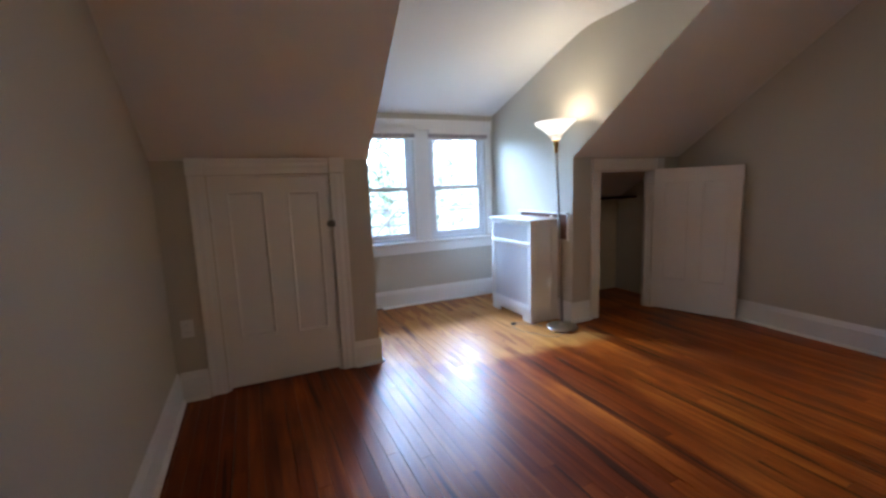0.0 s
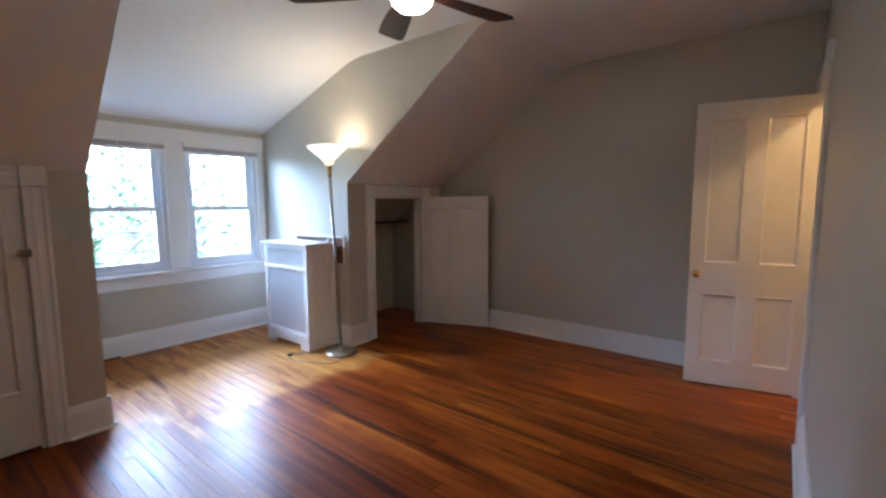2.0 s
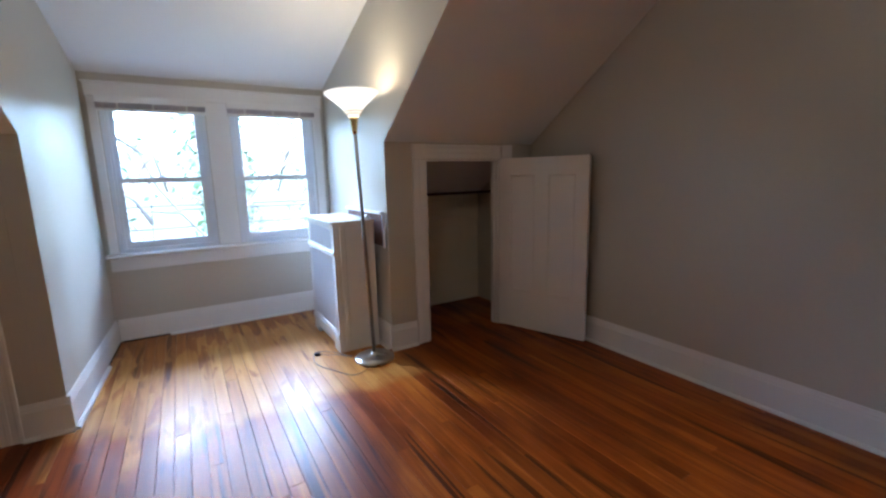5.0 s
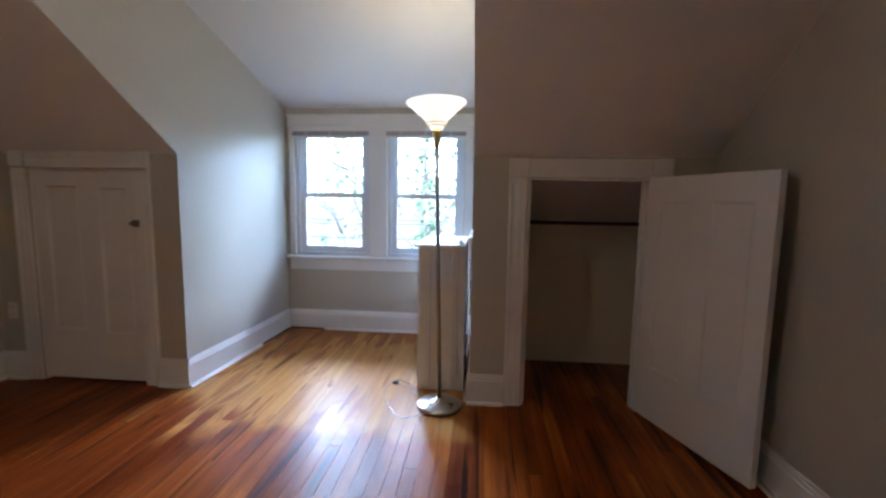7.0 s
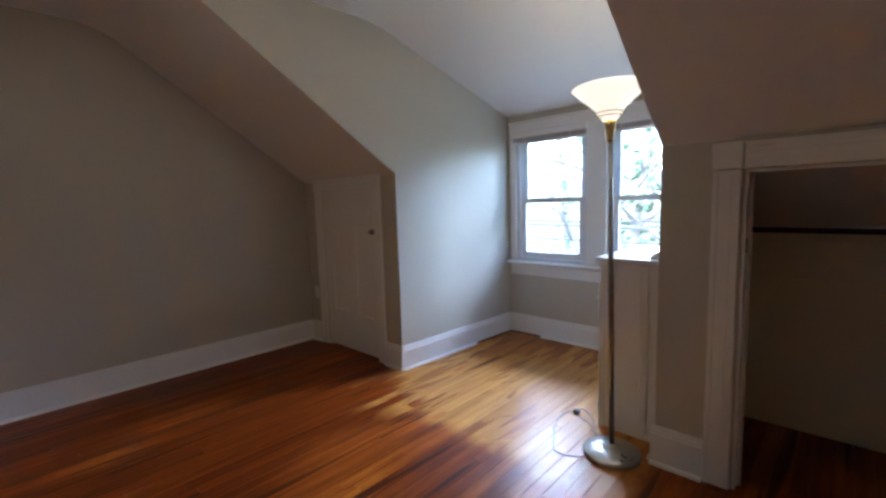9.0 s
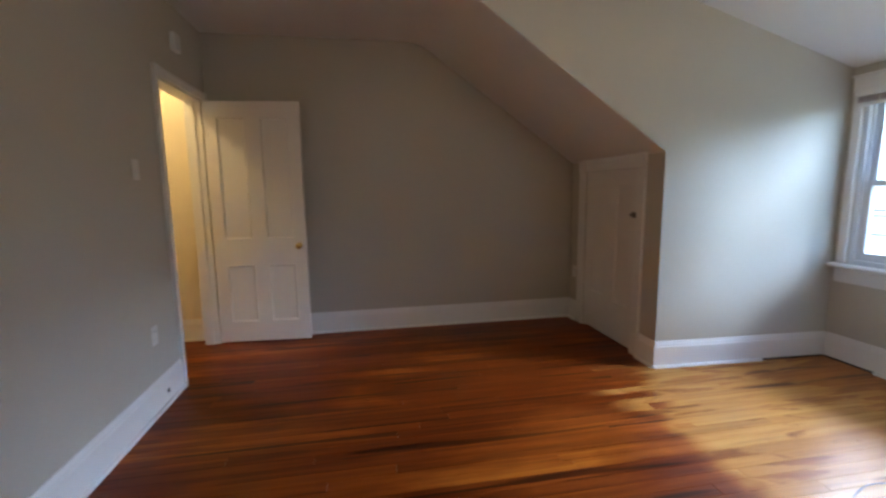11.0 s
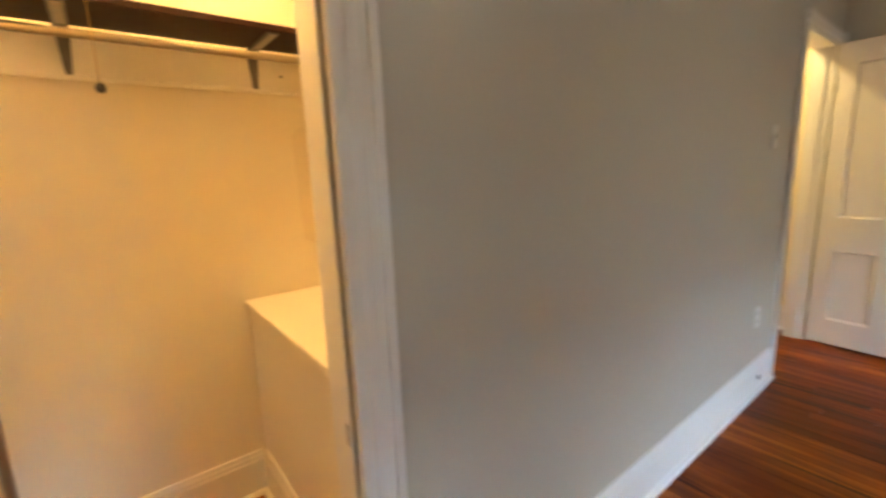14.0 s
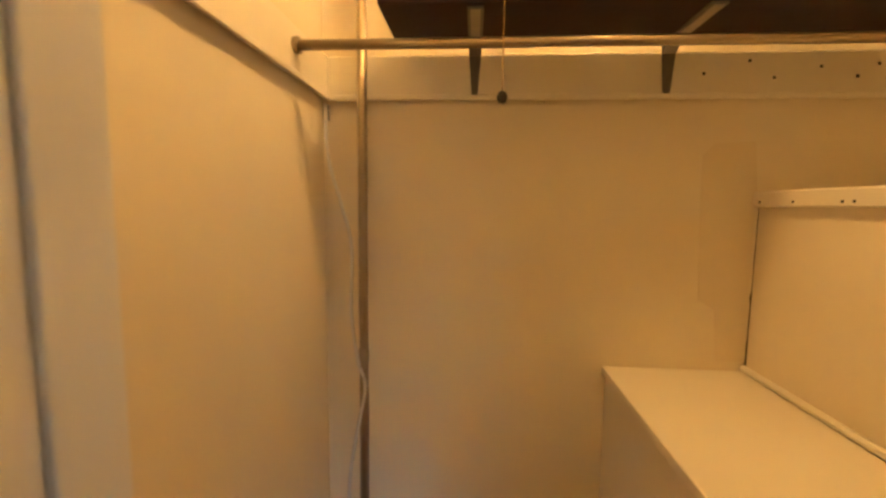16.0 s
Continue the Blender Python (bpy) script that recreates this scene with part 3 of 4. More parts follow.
# ---- windows ----
def window(name, x0, x1, z0, z1):
    ob = thing(name, pose((x0 + x1) / 2, YN, 0), "white double-hung sash window with a raised blind", "window", "paired dormer windows", "structure")
    h = (x1 - x0) / 2
    lining = plate(bmesh.new(), "y", -h + 0.0005, h - 0.0005, z0 + 0.0005, z1 - 0.0005, 0.002, 0.118, [(-h + 0.03, h - 0.03, z0 + 0.03, z1 - 0.03)])
    part("window_frame", lining, VINYL, ob)
    tracks = bmesh.new()
    for s in (-1, 1):
        lo, hi = sorted((s * (h - 0.030), s * (h - 0.048)))
        box(tracks, lo, hi, 0.022, 0.030, z0 + 0.03, z1 - 0.03, bevel=0.002)
        box(tracks, lo, hi, 0.060, 0.066, z0 + 0.03, z1 - 0.03, bevel=0.002)
    part("sash_track", tracks, VINYL, ob)
    mid = 1.305
    for nm, a, b, d in (("upper_sash", mid - 0.02, z1 - 0.03, 0.067), ("lower_sash", z0 + 0.03, mid + 0.02, 0.031)):
        rail = 0.048
        g = (-h + 0.031 + rail, h - 0.031 - rail, a + (0.035 if nm == "upper_sash" else 0.055), b - (0.05 if nm == "upper_sash" else 0.035))
        s = part(nm, plate(bmesh.new(), "y", -h + 0.031, h - 0.031, a, b, d, d + 0.028, [g]), VINYL, ob)
        bead = plate(bmesh.new(), "y", g[0] - 0.012, g[1] + 0.012, g[2] - 0.012, g[3] + 0.012, d - 0.006, d + 0.002, [(g[0] + 0.002, g[1] - 0.002, g[2] + 0.002, g[3] - 0.002)])
        part("glazing_bead", bead, VINYL, s)
        part("pane", B(g[0] - 0.006, g[1] + 0.006, d + 0.012, d + 0.016, g[2] - 0.006, g[3] + 0.006), GLASS, s, "clear window glass")
    lock = B(-0.03, 0.03, 0.018, 0.05, mid + 0.0205, mid + 0.030, bevel=0.004)
    lathe(lock, [(0, mid + 0.03), (0.012, mid + 0.03), (0.010, mid + 0.042), (0, mid + 0.044)], 0.0, 0.034, 12)
    part("sash_lock", lock, VINYL, ob)
    return ob


for k, (x0, x1, z0, z1) in enumerate(WIN):
    window("window_%d" % (k + 1), x0, x1, z0, z1)

# the joint surround of both windows
surround = thing("window_surround", pose(-0.335, YN, 0), "white painted window casing, stool and apron around both windows", "window trim", kind="structure")


def wt(nm, x0, x1, d0, d1, z0, z1, bevel=0.004):
    return part(nm, B(x0 + 0.335, x1 + 0.335, -d1, -d0, z0, z1, bevel=bevel), TRIM, surround)


wt("casing_leg", -1.200, -1.140, 0.001, 0.022, 0.735, 1.935)
wt("casing_leg", 0.470, 0.545, 0.001, 0.022, 0.735, 1.935)
wt("casing_mullion", -0.420, -0.250, 0.001, 0.022, 0.735, 1.935)
wt("casing_head", -1.208, 0.555, 0.001, 0.024, 1.938, 2.035)
wt("head_cap", -1.218, 0.562, 0.001, 0.036, 2.036, 2.050)
wt("window_stool", -1.226, 0.562, 0.001, 0.075, 0.700, 0.728, 0.008)
wt("window_apron", -1.205, 0.552, 0.001, 0.020, 0.590, 0.699)


def blind(x0, x1):
    ob = thing("window_blind", pose((x0 + x1) / 2, YN - 0.045, 1.83), "mauve-grey mini blind drawn up under the head", "blind", "raised window blinds")
    h = (x1 - x0) / 2
    part("headrail", B(-h, h, -0.014, 0.018, 0.062, 0.114, bevel=0.003), TRIM, ob)
    one = part("slat", B(-h + 0.006, h - 0.006, -0.013, 0.013, 0.0225, 0.0250), SLAT, ob)
    for k in range(1, 9):
        more = new("slat", one.data)
        more.parent, more.location = ob, (0, 0, k * 0.0043)
    part("bottom_rail", B(-h + 0.004, h - 0.004, -0.014, 0.014, 0.0, 0.021, bevel=0.003), TRIM, ob)
    part("lift_cord", tube(bmesh.new(), spline([(-h + 0.05, -0.018, 0.08), (-h + 0.052, -0.017, -0.25), (-h + 0.047, -0.016, -0.55), (-h + 0.050, -0.016, -0.72)], 4), 0.0016, steps=5), PLASTIC, ob)
    for f in (-0.62, 0.0, 0.62):
        part("ladder_tape", B(f * h - 0.006, f * h + 0.006, -0.0165, -0.0148, 0.0, 0.064), PLASTIC, ob)
    return ob


blind(-1.150, -0.415)
blind(-0.262, 0.480)

# ---- radiator cover ----
RX0, RX1, RY0, RY1, RZ = 0.225, 0.535, 2.755, 3.455, 0.985
rad = thing("radiator_cover", pose(RX0, RY0, 0), "white wooden radiator cover with perforated grey panels", "radiator cover")
L, D = RY1 - RY0, RX1 - RX0


def rp(nm, bm, material=TRIM, label=""):
    return part(nm, bm, material, rad, label)


rp("front_frame", plate(bmesh.new(), "x", 0, L, 0, RZ - 0.022, 0, 0.020, [(0.05, L - 0.05, 0.775, 0.925), (0.05, L - 0.05, 0.16, 0.725), (0.14, L - 0.14, 0.0, 0.045)]))
rp("side_panel", B(0.0205, D, 0.0, 0.018, 0, RZ - 0.022, bevel=0.002))
rp("side_panel", B(0.0205, D, L - 0.018, L, 0, RZ - 0.022, bevel=0.002))
rp("side_batten", B(0.045, 0.085, -0.008, -0.0005, 0.04, RZ - 0.03, bevel=0.003))
rp("side_batten", B(D - 0.085, D - 0.045, -0.008, -0.0005, 0.04, RZ - 0.03, bevel=0.003))
rp("top_board", B(-0.022, D, -0.022, L + 0.022, RZ - 0.021, RZ, bevel=0.006, segments=2))
rp("mid_rail", B(-0.010, -0.0005, 0.0, L, 0.735, 0.765, bevel=0.004))
rp("foot_rail", B(-0.008, -0.0005, 0.0, L, 0.10, 0.145, bevel=0.004))


def perforated(z0, z1):
    bm = bmesh.new()
    y, step = 0.052, 0.0125
    while y < L - 0.052:
        box(bm, 0.0075, 0.0105, y, y + 0.005, z0 + 0.001, z1 - 0.001)
        y += step
    z = z0 + 0.004
    while z < z1 - 0.005:
        box(bm, 0.0080, 0.0100, 0.051, L - 0.051, z, z + 0.005)
        z += step
    return bm


rp("lower_grille", perforated(0.16, 0.725), MESH, "grey perforated metal sheet")
rp("upper_grille", perforated(0.775, 0.925), MESH, "grey perforated metal sheet")
rp("inner_back", B(0.024, 0.028, 0.03, L - 0.03, 0.05, RZ - 0.03), MESH)
core = thing("radiator_shield", pose(CE, 2.655, 0), "brown hardboard heat shield in a white frame behind the cover", "panel")
part("panel", B(-0.010, -0.002, 0.012, 0.76, 0.785, 1.020), BROWN, core)
part("frame_strip", B(-0.030, -0.002, 0.0, 0.775, 1.021, 1.040, bevel=0.003), TRIM, core)
part("frame_strip", B(-0.016, -0.002, -0.012, 0.011, 0.775, 1.020, bevel=0.002), TRIM, core)
clip = thing("small_clutter", pose(0.50, 2.80, RZ), "small grey metal knob lying on the radiator cover", "knob")
part("body", lathe(bmesh.new(), [(0, 0), (0.022, 0), (0.024, 0.012), (0.012, 0.020), (0.010, 0.030), (0, 0.032)], steps=14), STEEL, clip)

# ---- floor lamp ----
fl = thing("floor_lamp", pose(0.399, 2.522, 0), "nickel torchiere floor lamp with a lit white glass bowl", "lamp")
lean = lambda bm: (bmesh.ops.rotate(bm, cent=(0, 0, 0.03), matrix=Matrix.Rotation(math.radians(1.98), 3, Vector((-0.76, 0.65, 0)).normalized().cross(Vector((0, 0, 1))) * -1), verts=bm.verts), bm)[1]
part("base", lathe(bmesh.new(), [(0, 0.001), (0.135, 0.001), (0.140, 0.008), (0.140, 0.018), (0.132, 0.026), (0.06, 0.038), (0.028, 0.046), (0.022, 0.060), (0, 0.060)], steps=48), STEEL, fl)
part("pole", lean(lathe(bmesh.new(), [(0, 0.05), (0.0125, 0.05), (0.0125, 0.86), (0.014, 0.865), (0.014, 0.885), (0.0125, 0.89), (0.0125, 1.58), (0, 1.58)], steps=16)), POLE, fl)
part("collar", lean(lathe(bmesh.new(), [(0, 1.575), (0.015, 1.575), (0.018, 1.60), (0.026, 1.655), (0.030, 1.682), (0, 1.682)], steps=20)), BRASS, fl)
bowl = [(0.034, 1.668), (0.036, 1.684), (0.046, 1.686), (0.048, 1.698), (0.058, 1.700), (0.062, 1.712), (0.10, 1.745), (0.145, 1.782), (0.172, 1.806), (0.170, 1.809), (0.143, 1.787), (0.096, 1.750), (0.055, 1.716), (0.030, 1.690), (0, 1.690)]
bowl = [(r * 1.03, 1.683 + (z - 1.668) * 1.1) for r, z in bowl]
part("shade", lean(lathe(bmesh.new(), bowl, steps=40)), SHADE, fl, "lit white frosted glass bowl shade")
for rz in (1.703, 1.7185):
    rr = 0.049 if rz < 1.71 else 0.0615
    part("band", lean(lathe(bmesh.new(), [(rr, rz - 0.003), (rr + 0.003, rz - 0.002), (rr + 0.003, rz + 0.001), (rr, rz + 0.002)], steps=32)), BRASS, fl)

cord = thing("lamp_cord", pose(0.392, 2.555, 0), "loose clear lamp cord with a plug on the floor", "cable")
loop = [(-0.125, 0.075), (-0.165, 0.155), (-0.22, 0.245), (-0.31, 0.315), (-0.355, 0.25), (-0.375, 0.13), (-0.345, 0.015), (-0.30, -0.07), (-0.22, -0.20), (-0.11, -0.175), (-0.085, -0.125)]
part("cord", tube(bmesh.new(), [(p.x, p.y, 0.0045 + 0.004 * abs(math.sin(3 * i))) for i, p in enumerate(spline([(*q, 0) for q in loop]))], 0.0026), CORD, cord)
loop2 = [(-0.31, 0.25), (-0.27, 0.20), (-0.20, 0.16), (-0.15, 0.10), (-0.115, 0.085)]
part("cord", tube(bmesh.new(), [(p.x, p.y, 0.0125) for p in spline([(*q, 0) for q in loop2])], 0.0026), CORD, cord)
part("plug", B(-0.345, -0.305, 0.245, 0.272, 0.001, 0.022, bevel=0.005), DARK, cord, "dark plug")

# ---- ceiling fan ----
fan = thing("ceiling_fan", pose(-0.335, 0.95, ZC), "dark walnut five-blade ceiling fan with a lit opal globe", "ceiling fan")
part("canopy", lathe(bmesh.new(), [(0, -0.001), (0.075, -0.001), (0.08, -0.03), (0.05, -0.06), (0.04, -0.09), (0, -0.09)], steps=32), STEEL, fan)
part("motor", lathe(bmesh.new(), [(0, -0.085), (0.09, -0.09), (0.115, -0.12), (0.115, -0.185), (0.09, -0.21), (0.06, -0.225), (0, -0.225)], steps=40), STEEL, fan)
part("globe", lathe(bmesh.new(), [(0, -0.226), (0.07, -0.226), (0.082, -0.24), (0.102, -0.258), (0.098, -0.280), (0.075, -0.300), (0.04, -0.310), (0, -0.313)], steps=40), GLOBE, fan, "lit white opal glass globe")
for k in range(5):
    a = radians(55 - 72 * k)
    out = [(0.17, -0.050), (0.30, -0.066), (0.50, -0.080), (0.600, -0.082), (0.632, -0.060), (0.612, 0.058), (0.590, 0.078), (0.45, 0.078), (0.30, 0.066), (0.17, 0.048)]
    bm = prism(bmesh.new(), "z", out, -0.004, 0.004)
    bl = part("blade", bm, WALNUT, fan, "dark walnut blade")
    bl.matrix_local = Matrix.Translation((0, 0, -0.215)) @ Matrix.Rotation(a, 4, "Z") @ Matrix.Rotation(radians(10), 4, "X")
    arm = part("blade_arm", B(0.08, 0.22, -0.018, 0.018, 0.005, 0.010, bevel=0.002), STEEL, bl)


# ---- wall plates and small fittings ----
def outlet(m, label="white duplex power outlet on the wall"):
    ob = thing("power_outlet", m, label, "outlet", "power outlets")
    part("cover_plate", B(-0.036, 0.036, -0.0065, -0.0005, -0.058, 0.058, bevel=0.003), PLASTIC, ob)
    for z in (-0.024, 0.024):
        s = part("socket", B(-0.017, 0.017, -0.0085, -0.006, z - 0.014, z + 0.014, bevel=0.003), PLASTIC, ob)
        for x in (-0.006, 0.006):
            part("slot", B(x - 0.001, x + 0.001, -0.0092, -0.0084, z - 0.005, z + 0.005), DARK, s)
    return ob


outlet(pose(-2.545, YK, 0.478))
outlet(pose(-1.385, YS, 0.458, 0, 0, 180))
sw = thing("light_switch", pose(-1.375, YS, 1.438, 0, 0, 180), "white toggle light switch beside the doorway", "light switch")
part("cover_plate", B(-0.036, 0.036, -0.0065, -0.0005, -0.058, 0.058, bevel=0.003), PLASTIC, sw)
part("toggle", B(-0.005, 0.005, -0.016, -0.006, -0.006, 0.012, bevel=0.002), PLASTIC, sw)
ch = thing("door_chime", pose(-2.07, YS, 2.34, 0, 0, 180), "small white box high on the wall above the doorway", "chime")
part("body", B(-0.05, 0.05, -0.035, -0.0005, -0.06, 0.06, bevel=0.006, segments=2), PLASTIC, ch)
part("grille", B(-0.03, 0.03, -0.0365, -0.0355, -0.04, -0.01), MESH, ch)
jack = thing("cable_jack", pose(-1.455, YS + 0.018, 0.078, 0, 0, 180), "small dark cable jack in the baseboard", "jack")
part("rim", lathe(bmesh.new(), [(0, 0.0005), (0.014, 0.0005), (0.013, 0.004), (0.008, 0.005), (0, 0.004)], steps=16), DARK, jack).matrix_local = pose(0, 0, 0, 90, 0, 0)
la = thing("cupboard_latch", pose(-1.598, YK - 0.001, 1.09), "small metal cupboard latch on the low door", "latch")
part("plate", B(-0.016, 0.030, -0.030, -0.001, -0.020, 0.022, bevel=0.003), IRON, la)
part("turn_button", B(-0.028, 0.012, -0.040, -0.0305, -0.008, 0.008, bevel=0.003), IRON, la)
sp = thing("strike_plate", pose(LOWR[0], YK + 0.03, 1.09), "dark strike plate in the closet jamb", "strike plate")
part("plate", B(0.014, 0.017, -0.02, 0.012, -0.03, 0.03, bevel=0.001), IRON, sp)
lp = thing("latch_plate", pose(CLOSET[0], YS - 0.03, 0.82), "painted latch keeper on the closet jamb", "strike plate")
part("plate", B(0.004, 0.007, 0.008, 0.026, -0.022, 0.022, bevel=0.001), STEEL, lp)

# ---- the low closet ----
rail = thing("hanging_rail", pose(0.70, 3.12, 1.125), "dark wooden hanging rail in the low closet", "rail")
part("rod", tube(bmesh.new(), [(-0.03, 0, 0), (1.245, 0, 0)], 0.014), DARKWOOD, rail)
cl = thing("wall_cleat", pose(0.70, 3.40, 0.86), "white painted cleat board across the closet back", "board")
part("board", B(-0.02, 1.245, -0.02, -0.001, 0.0, 0.19, bevel=0.003), CREAM, cl)

# ---- the walk-in closet ----
st = thing("stair_box", pose(0.575, YB, 0), "cream painted boxed-in stair bulkhead with a wide ledge", "bulkhead", kind="structure")
part("box_side", B(0.375, 0.415, 0.001, 0.994, 0.0, 0.825), CREAMGLOSS, st)
part("ledge", B(-0.02, 0.428, 0.001, 0.994, 0.826, 0.852, bevel=0.005, segments=2), CREAMGLOSS, st)
part("upper_panel", B(-0.04, -0.0, 0.001, 0.994, 0.853, 1.372), CREAM, st)
part("cove_strip", B(0.001, 0.020, 0.001, 0.994, 0.853, 0.872, bevel=0.006), CREAMGLOSS, st)
part("upper_ledge", B(-0.86, 0.0, 0.001, 0.994, 1.373, 1.392), CREAM, st)
part("batten", B(0.001, 0.020, 0.001, 0.994, 1.352, 1.396, bevel=0.004), CREAMGLOSS, st, "chipped white edge batten")
for y in (0.03, 0.16, 0.31, 0.34, 0.52):
    part("screw", B(0.020, 0.0215, y, y + 0.006, 1.362, 1.368), DARK, st)
part("corner_crack", prism(bmesh.new(), "y", [(0.0005, 0.86), (0.003, 0.862), (0.0015, 0.90), (0.004, 0.93), (0.001, 0.97), (0.0035, 1.01), (0.0015, 1.05), (0.006, 1.08), (0.0015, 1.10), (0.001, 1.16), (0.003, 1.20), (0.001, 1.25), (0.002, 1.30), (0.0005, 1.35)], 0.0005, 0.0022), CRACK, st, "dark crack in the plaster corner")

tr = thing("picture_rail", pose(0, 0, 0), "cream painted cleat boards around the closet walls", "trim", kind="structure")
part("back_board", B(-0.29, XEC - 0.022, YB + 0.001, YB + 0.021, 1.665, 1.785, bevel=0.003), CREAMGLOSS, tr)
part("side_board", B(XEC - 0.021, XEC - 0.001, YB + 0.001, YS - 0.091, 1.665, 1.785, bevel=0.003), CREAMGLOSS, tr)
part("back_bead", B(-0.29, XEC - 0.028, YB + 0.021, YB + 0.028, 1.655, 1.672, bevel=0.003), CREAMGLOSS, tr)
part("side_bead", B(XEC - 0.028, XEC - 0.021, YB + 0.022, YS - 0.091, 1.655, 1.672, bevel=0.003), CREAMGLOSS, tr)
for x, z in ((0.769, 1.725), (0.647, 1.759), (0.578, 1.713), (0.456, 1.742), (0.359, 1.715), (0.306, 1.748)):
    part("nail_hole", B(x - 0.004, x + 0.004, YB + 0.0205, YB + 0.022, z - 0.004, z + 0.004), DARK, tr)

sh = thing("closet_shelf", pose(0, 0, 1.808), "dark stained wooden closet shelf on iron brackets", "shelf")
part("board", B(-0.29, 1.644, YB + 0.048, -1.49, 0.0, 0.020, bevel=0.002), DARKWOOD, sh)
for x in (1.416, 0.870):
    bm = prism(bmesh.new(), "x", [(YB + 0.0215, -0.148), (YB + 0.027, -0.148), (YB + 0.030, -0.03), (YB + 0.06, -0.006), (-1.51, -0.006), (-1.51, -0.0005), (YB + 0.0215, -0.0005)], x - 0.013, x + 0.013)
    for v in bm.verts:
        v.co.x = x + (v.co.x - x) * (0.6 + 0.9 * min(1.0, max(0.0, (v.co.z + 0.148) / 0.148)))
    br = part("bracket", bm, IRON, sh, "dark iron shelf bracket")
    part("bracket_arm", B(x - 0.012, x + 0.012, YB + 0.088, -1.512, -0.0085, -0.0065), PALEIRON, br, "pale worn bracket arm")
rod = thing("closet_rod", pose(0, -1.530, 1.733), "long steel clothes rod across the closet", "rail")
part("rod", tube(bmesh.new(), [(-0.298, 0, 0), (XEC - 0.022, 0, 0)], 0.0125, steps=16), PIPE, rod)
part("end_cup", tube(bmesh.new(), [(XEC - 0.034, 0, 0), (XEC - 0.0215, 0, 0)], 0.020, steps=16), PIPE, rod)
pp = thing("heating_pipe", pose(1.742, -1.725, 0), "thin upright steel pipe from floor to ceiling", "pipe")
part("pipe", tube(bmesh.new(), [(0, 0, 0.001), (0.0, 0, 1.3), (0, 0, ZC)], 0.0140, steps=14), PIPE, pp)
part("joint", tube(bmesh.new(), [(0, 0, 0.86), (0, 0, 0.90)], 0.0162, steps=14), PIPE, pp)
wc = thing("wall_cable", pose(0, 0, 0), "loose white cable hanging in the closet corner", "cable")
part("cable", tube(bmesh.new(), spline([(1.868, -1.770, 1.645), (1.840, -1.705, 1.488), (1.802, -1.705, 1.346), (1.772, -1.705, 1.221), (1.774, -1.705, 1.018), (1.755, -1.705, 0.867), (1.733, -1.705, 0.792), (1.753, -1.705, 0.674), (1.778, -1.705, 0.533), (1.787, -1.705, 0.411), (1.790, -1.72, 0.18), (1.770, -1.72, 0.012)]), 0.0055), CABLE, wc)
part("clip", B(1.858, 1.874, -1.784, -1.770, 1.60, 1.648, bevel=0.002), DARK, wc)

bulb = thing("closet_light", pose(1.22, -1.28, ZC), "bare lit bulb on the closet ceiling with a pull chain", "ceiling light")
part("socket", lathe(bmesh.new(), [(0, -0.001), (0.055, -0.001), (0.05, -0.03), (0.024, -0.05), (0.022, -0.10), (0, -0.10)], steps=24), PLASTIC, bulb)
part("bulb", lathe(bmesh.new(), [(0, -0.101), (0.014, -0.101), (0.018, -0.12), (0.03, -0.15), (0.031, -0.17), (0.02, -0.192), (0, -0.20)], steps=20), BULB, bulb)
part("chain", tube(bmesh.new(), [(0.134, -0.15, -0.04), (0.134, -0.15, -1.006)], 0.0013, steps=6), BRASS, bulb, "thin beaded pull chain")
part("chain_arm", tube(bmesh.new(), [(0.02, -0.03, -0.04), (0.134, -0.15, -0.038)], 0.003, steps=6), BRASS, bulb)
part("pull_ball", lathe(bmesh.new(), [(0, -1.004), (0.008, -1.007), (0.0125, -1.018), (0.009, -1.029), (0, -1.032)], 0.134, -0.15, 16), DARK, bulb, "dark pull bead")
ps = thing("plaster_patch", pose(0, 0, 0), "yellowed repaired patch on the closet plaster", "patch", kind="structure")
part("patch", prism(bmesh.new(), "y", [(0.585, 0.88), (0.665, 0.88), (0.68, 1.04), (0.728, 1.066), (0.74, 1.30), (0.745, 1.50), (0.71, 1.535), (0.60, 1.54), (0.585, 1.40)], YB + 0.0003, YB + 0.002), STAIN, ps)
hl = thing("hall_ceiling_light", pose(-2.1, -1.27, ZC), "round lit ceiling lamp in the hall", "ceiling light")
part("base", lathe(bmesh.new(), [(0, -0.001), (0.10, -0.001), (0.10, -0.03), (0, -0.03)], steps=24), STEEL, hl)
part("bulb", lathe(bmesh.new(), [(0, -0.031), (0.02, -0.031), (0.03, -0.08), (0.02, -0.11), (0, -0.115)], steps=16), BULB, hl)

# ---- outdoors ----
def ground_height(x, y):
    far = max(0.0, y - 9.0)
    return -4.5 + 0.30 * min(far, 26) + 0.35 * noise.noise(Vector((x * 0.15, y * 0.15, 0))) if y > 5 else -4.5


gb = bmesh.new()
xs = [-900, -300, -120, -60, *range(-40, 41, 4), 60, 120, 300, 900]
ys = [-900, -200, -40, 0, 5, 7, 9, 11, 14, 17, 20, 24, 28, 32, 36, 45, 80, 200, 900]
grid = [[gb.verts.new((x, y, ground_height(x, y))) for y in ys] for x in xs]
for i in range(len(xs) - 1):
    for j in range(len(ys) - 1):
        gb.faces.new([grid[i][j], grid[i + 1][j], grid[i + 1][j + 1], grid[i][j + 1]]).smooth = True
structure("ground", gb, HILL, "leaf-littered wooded hillside behind the house", "ground")


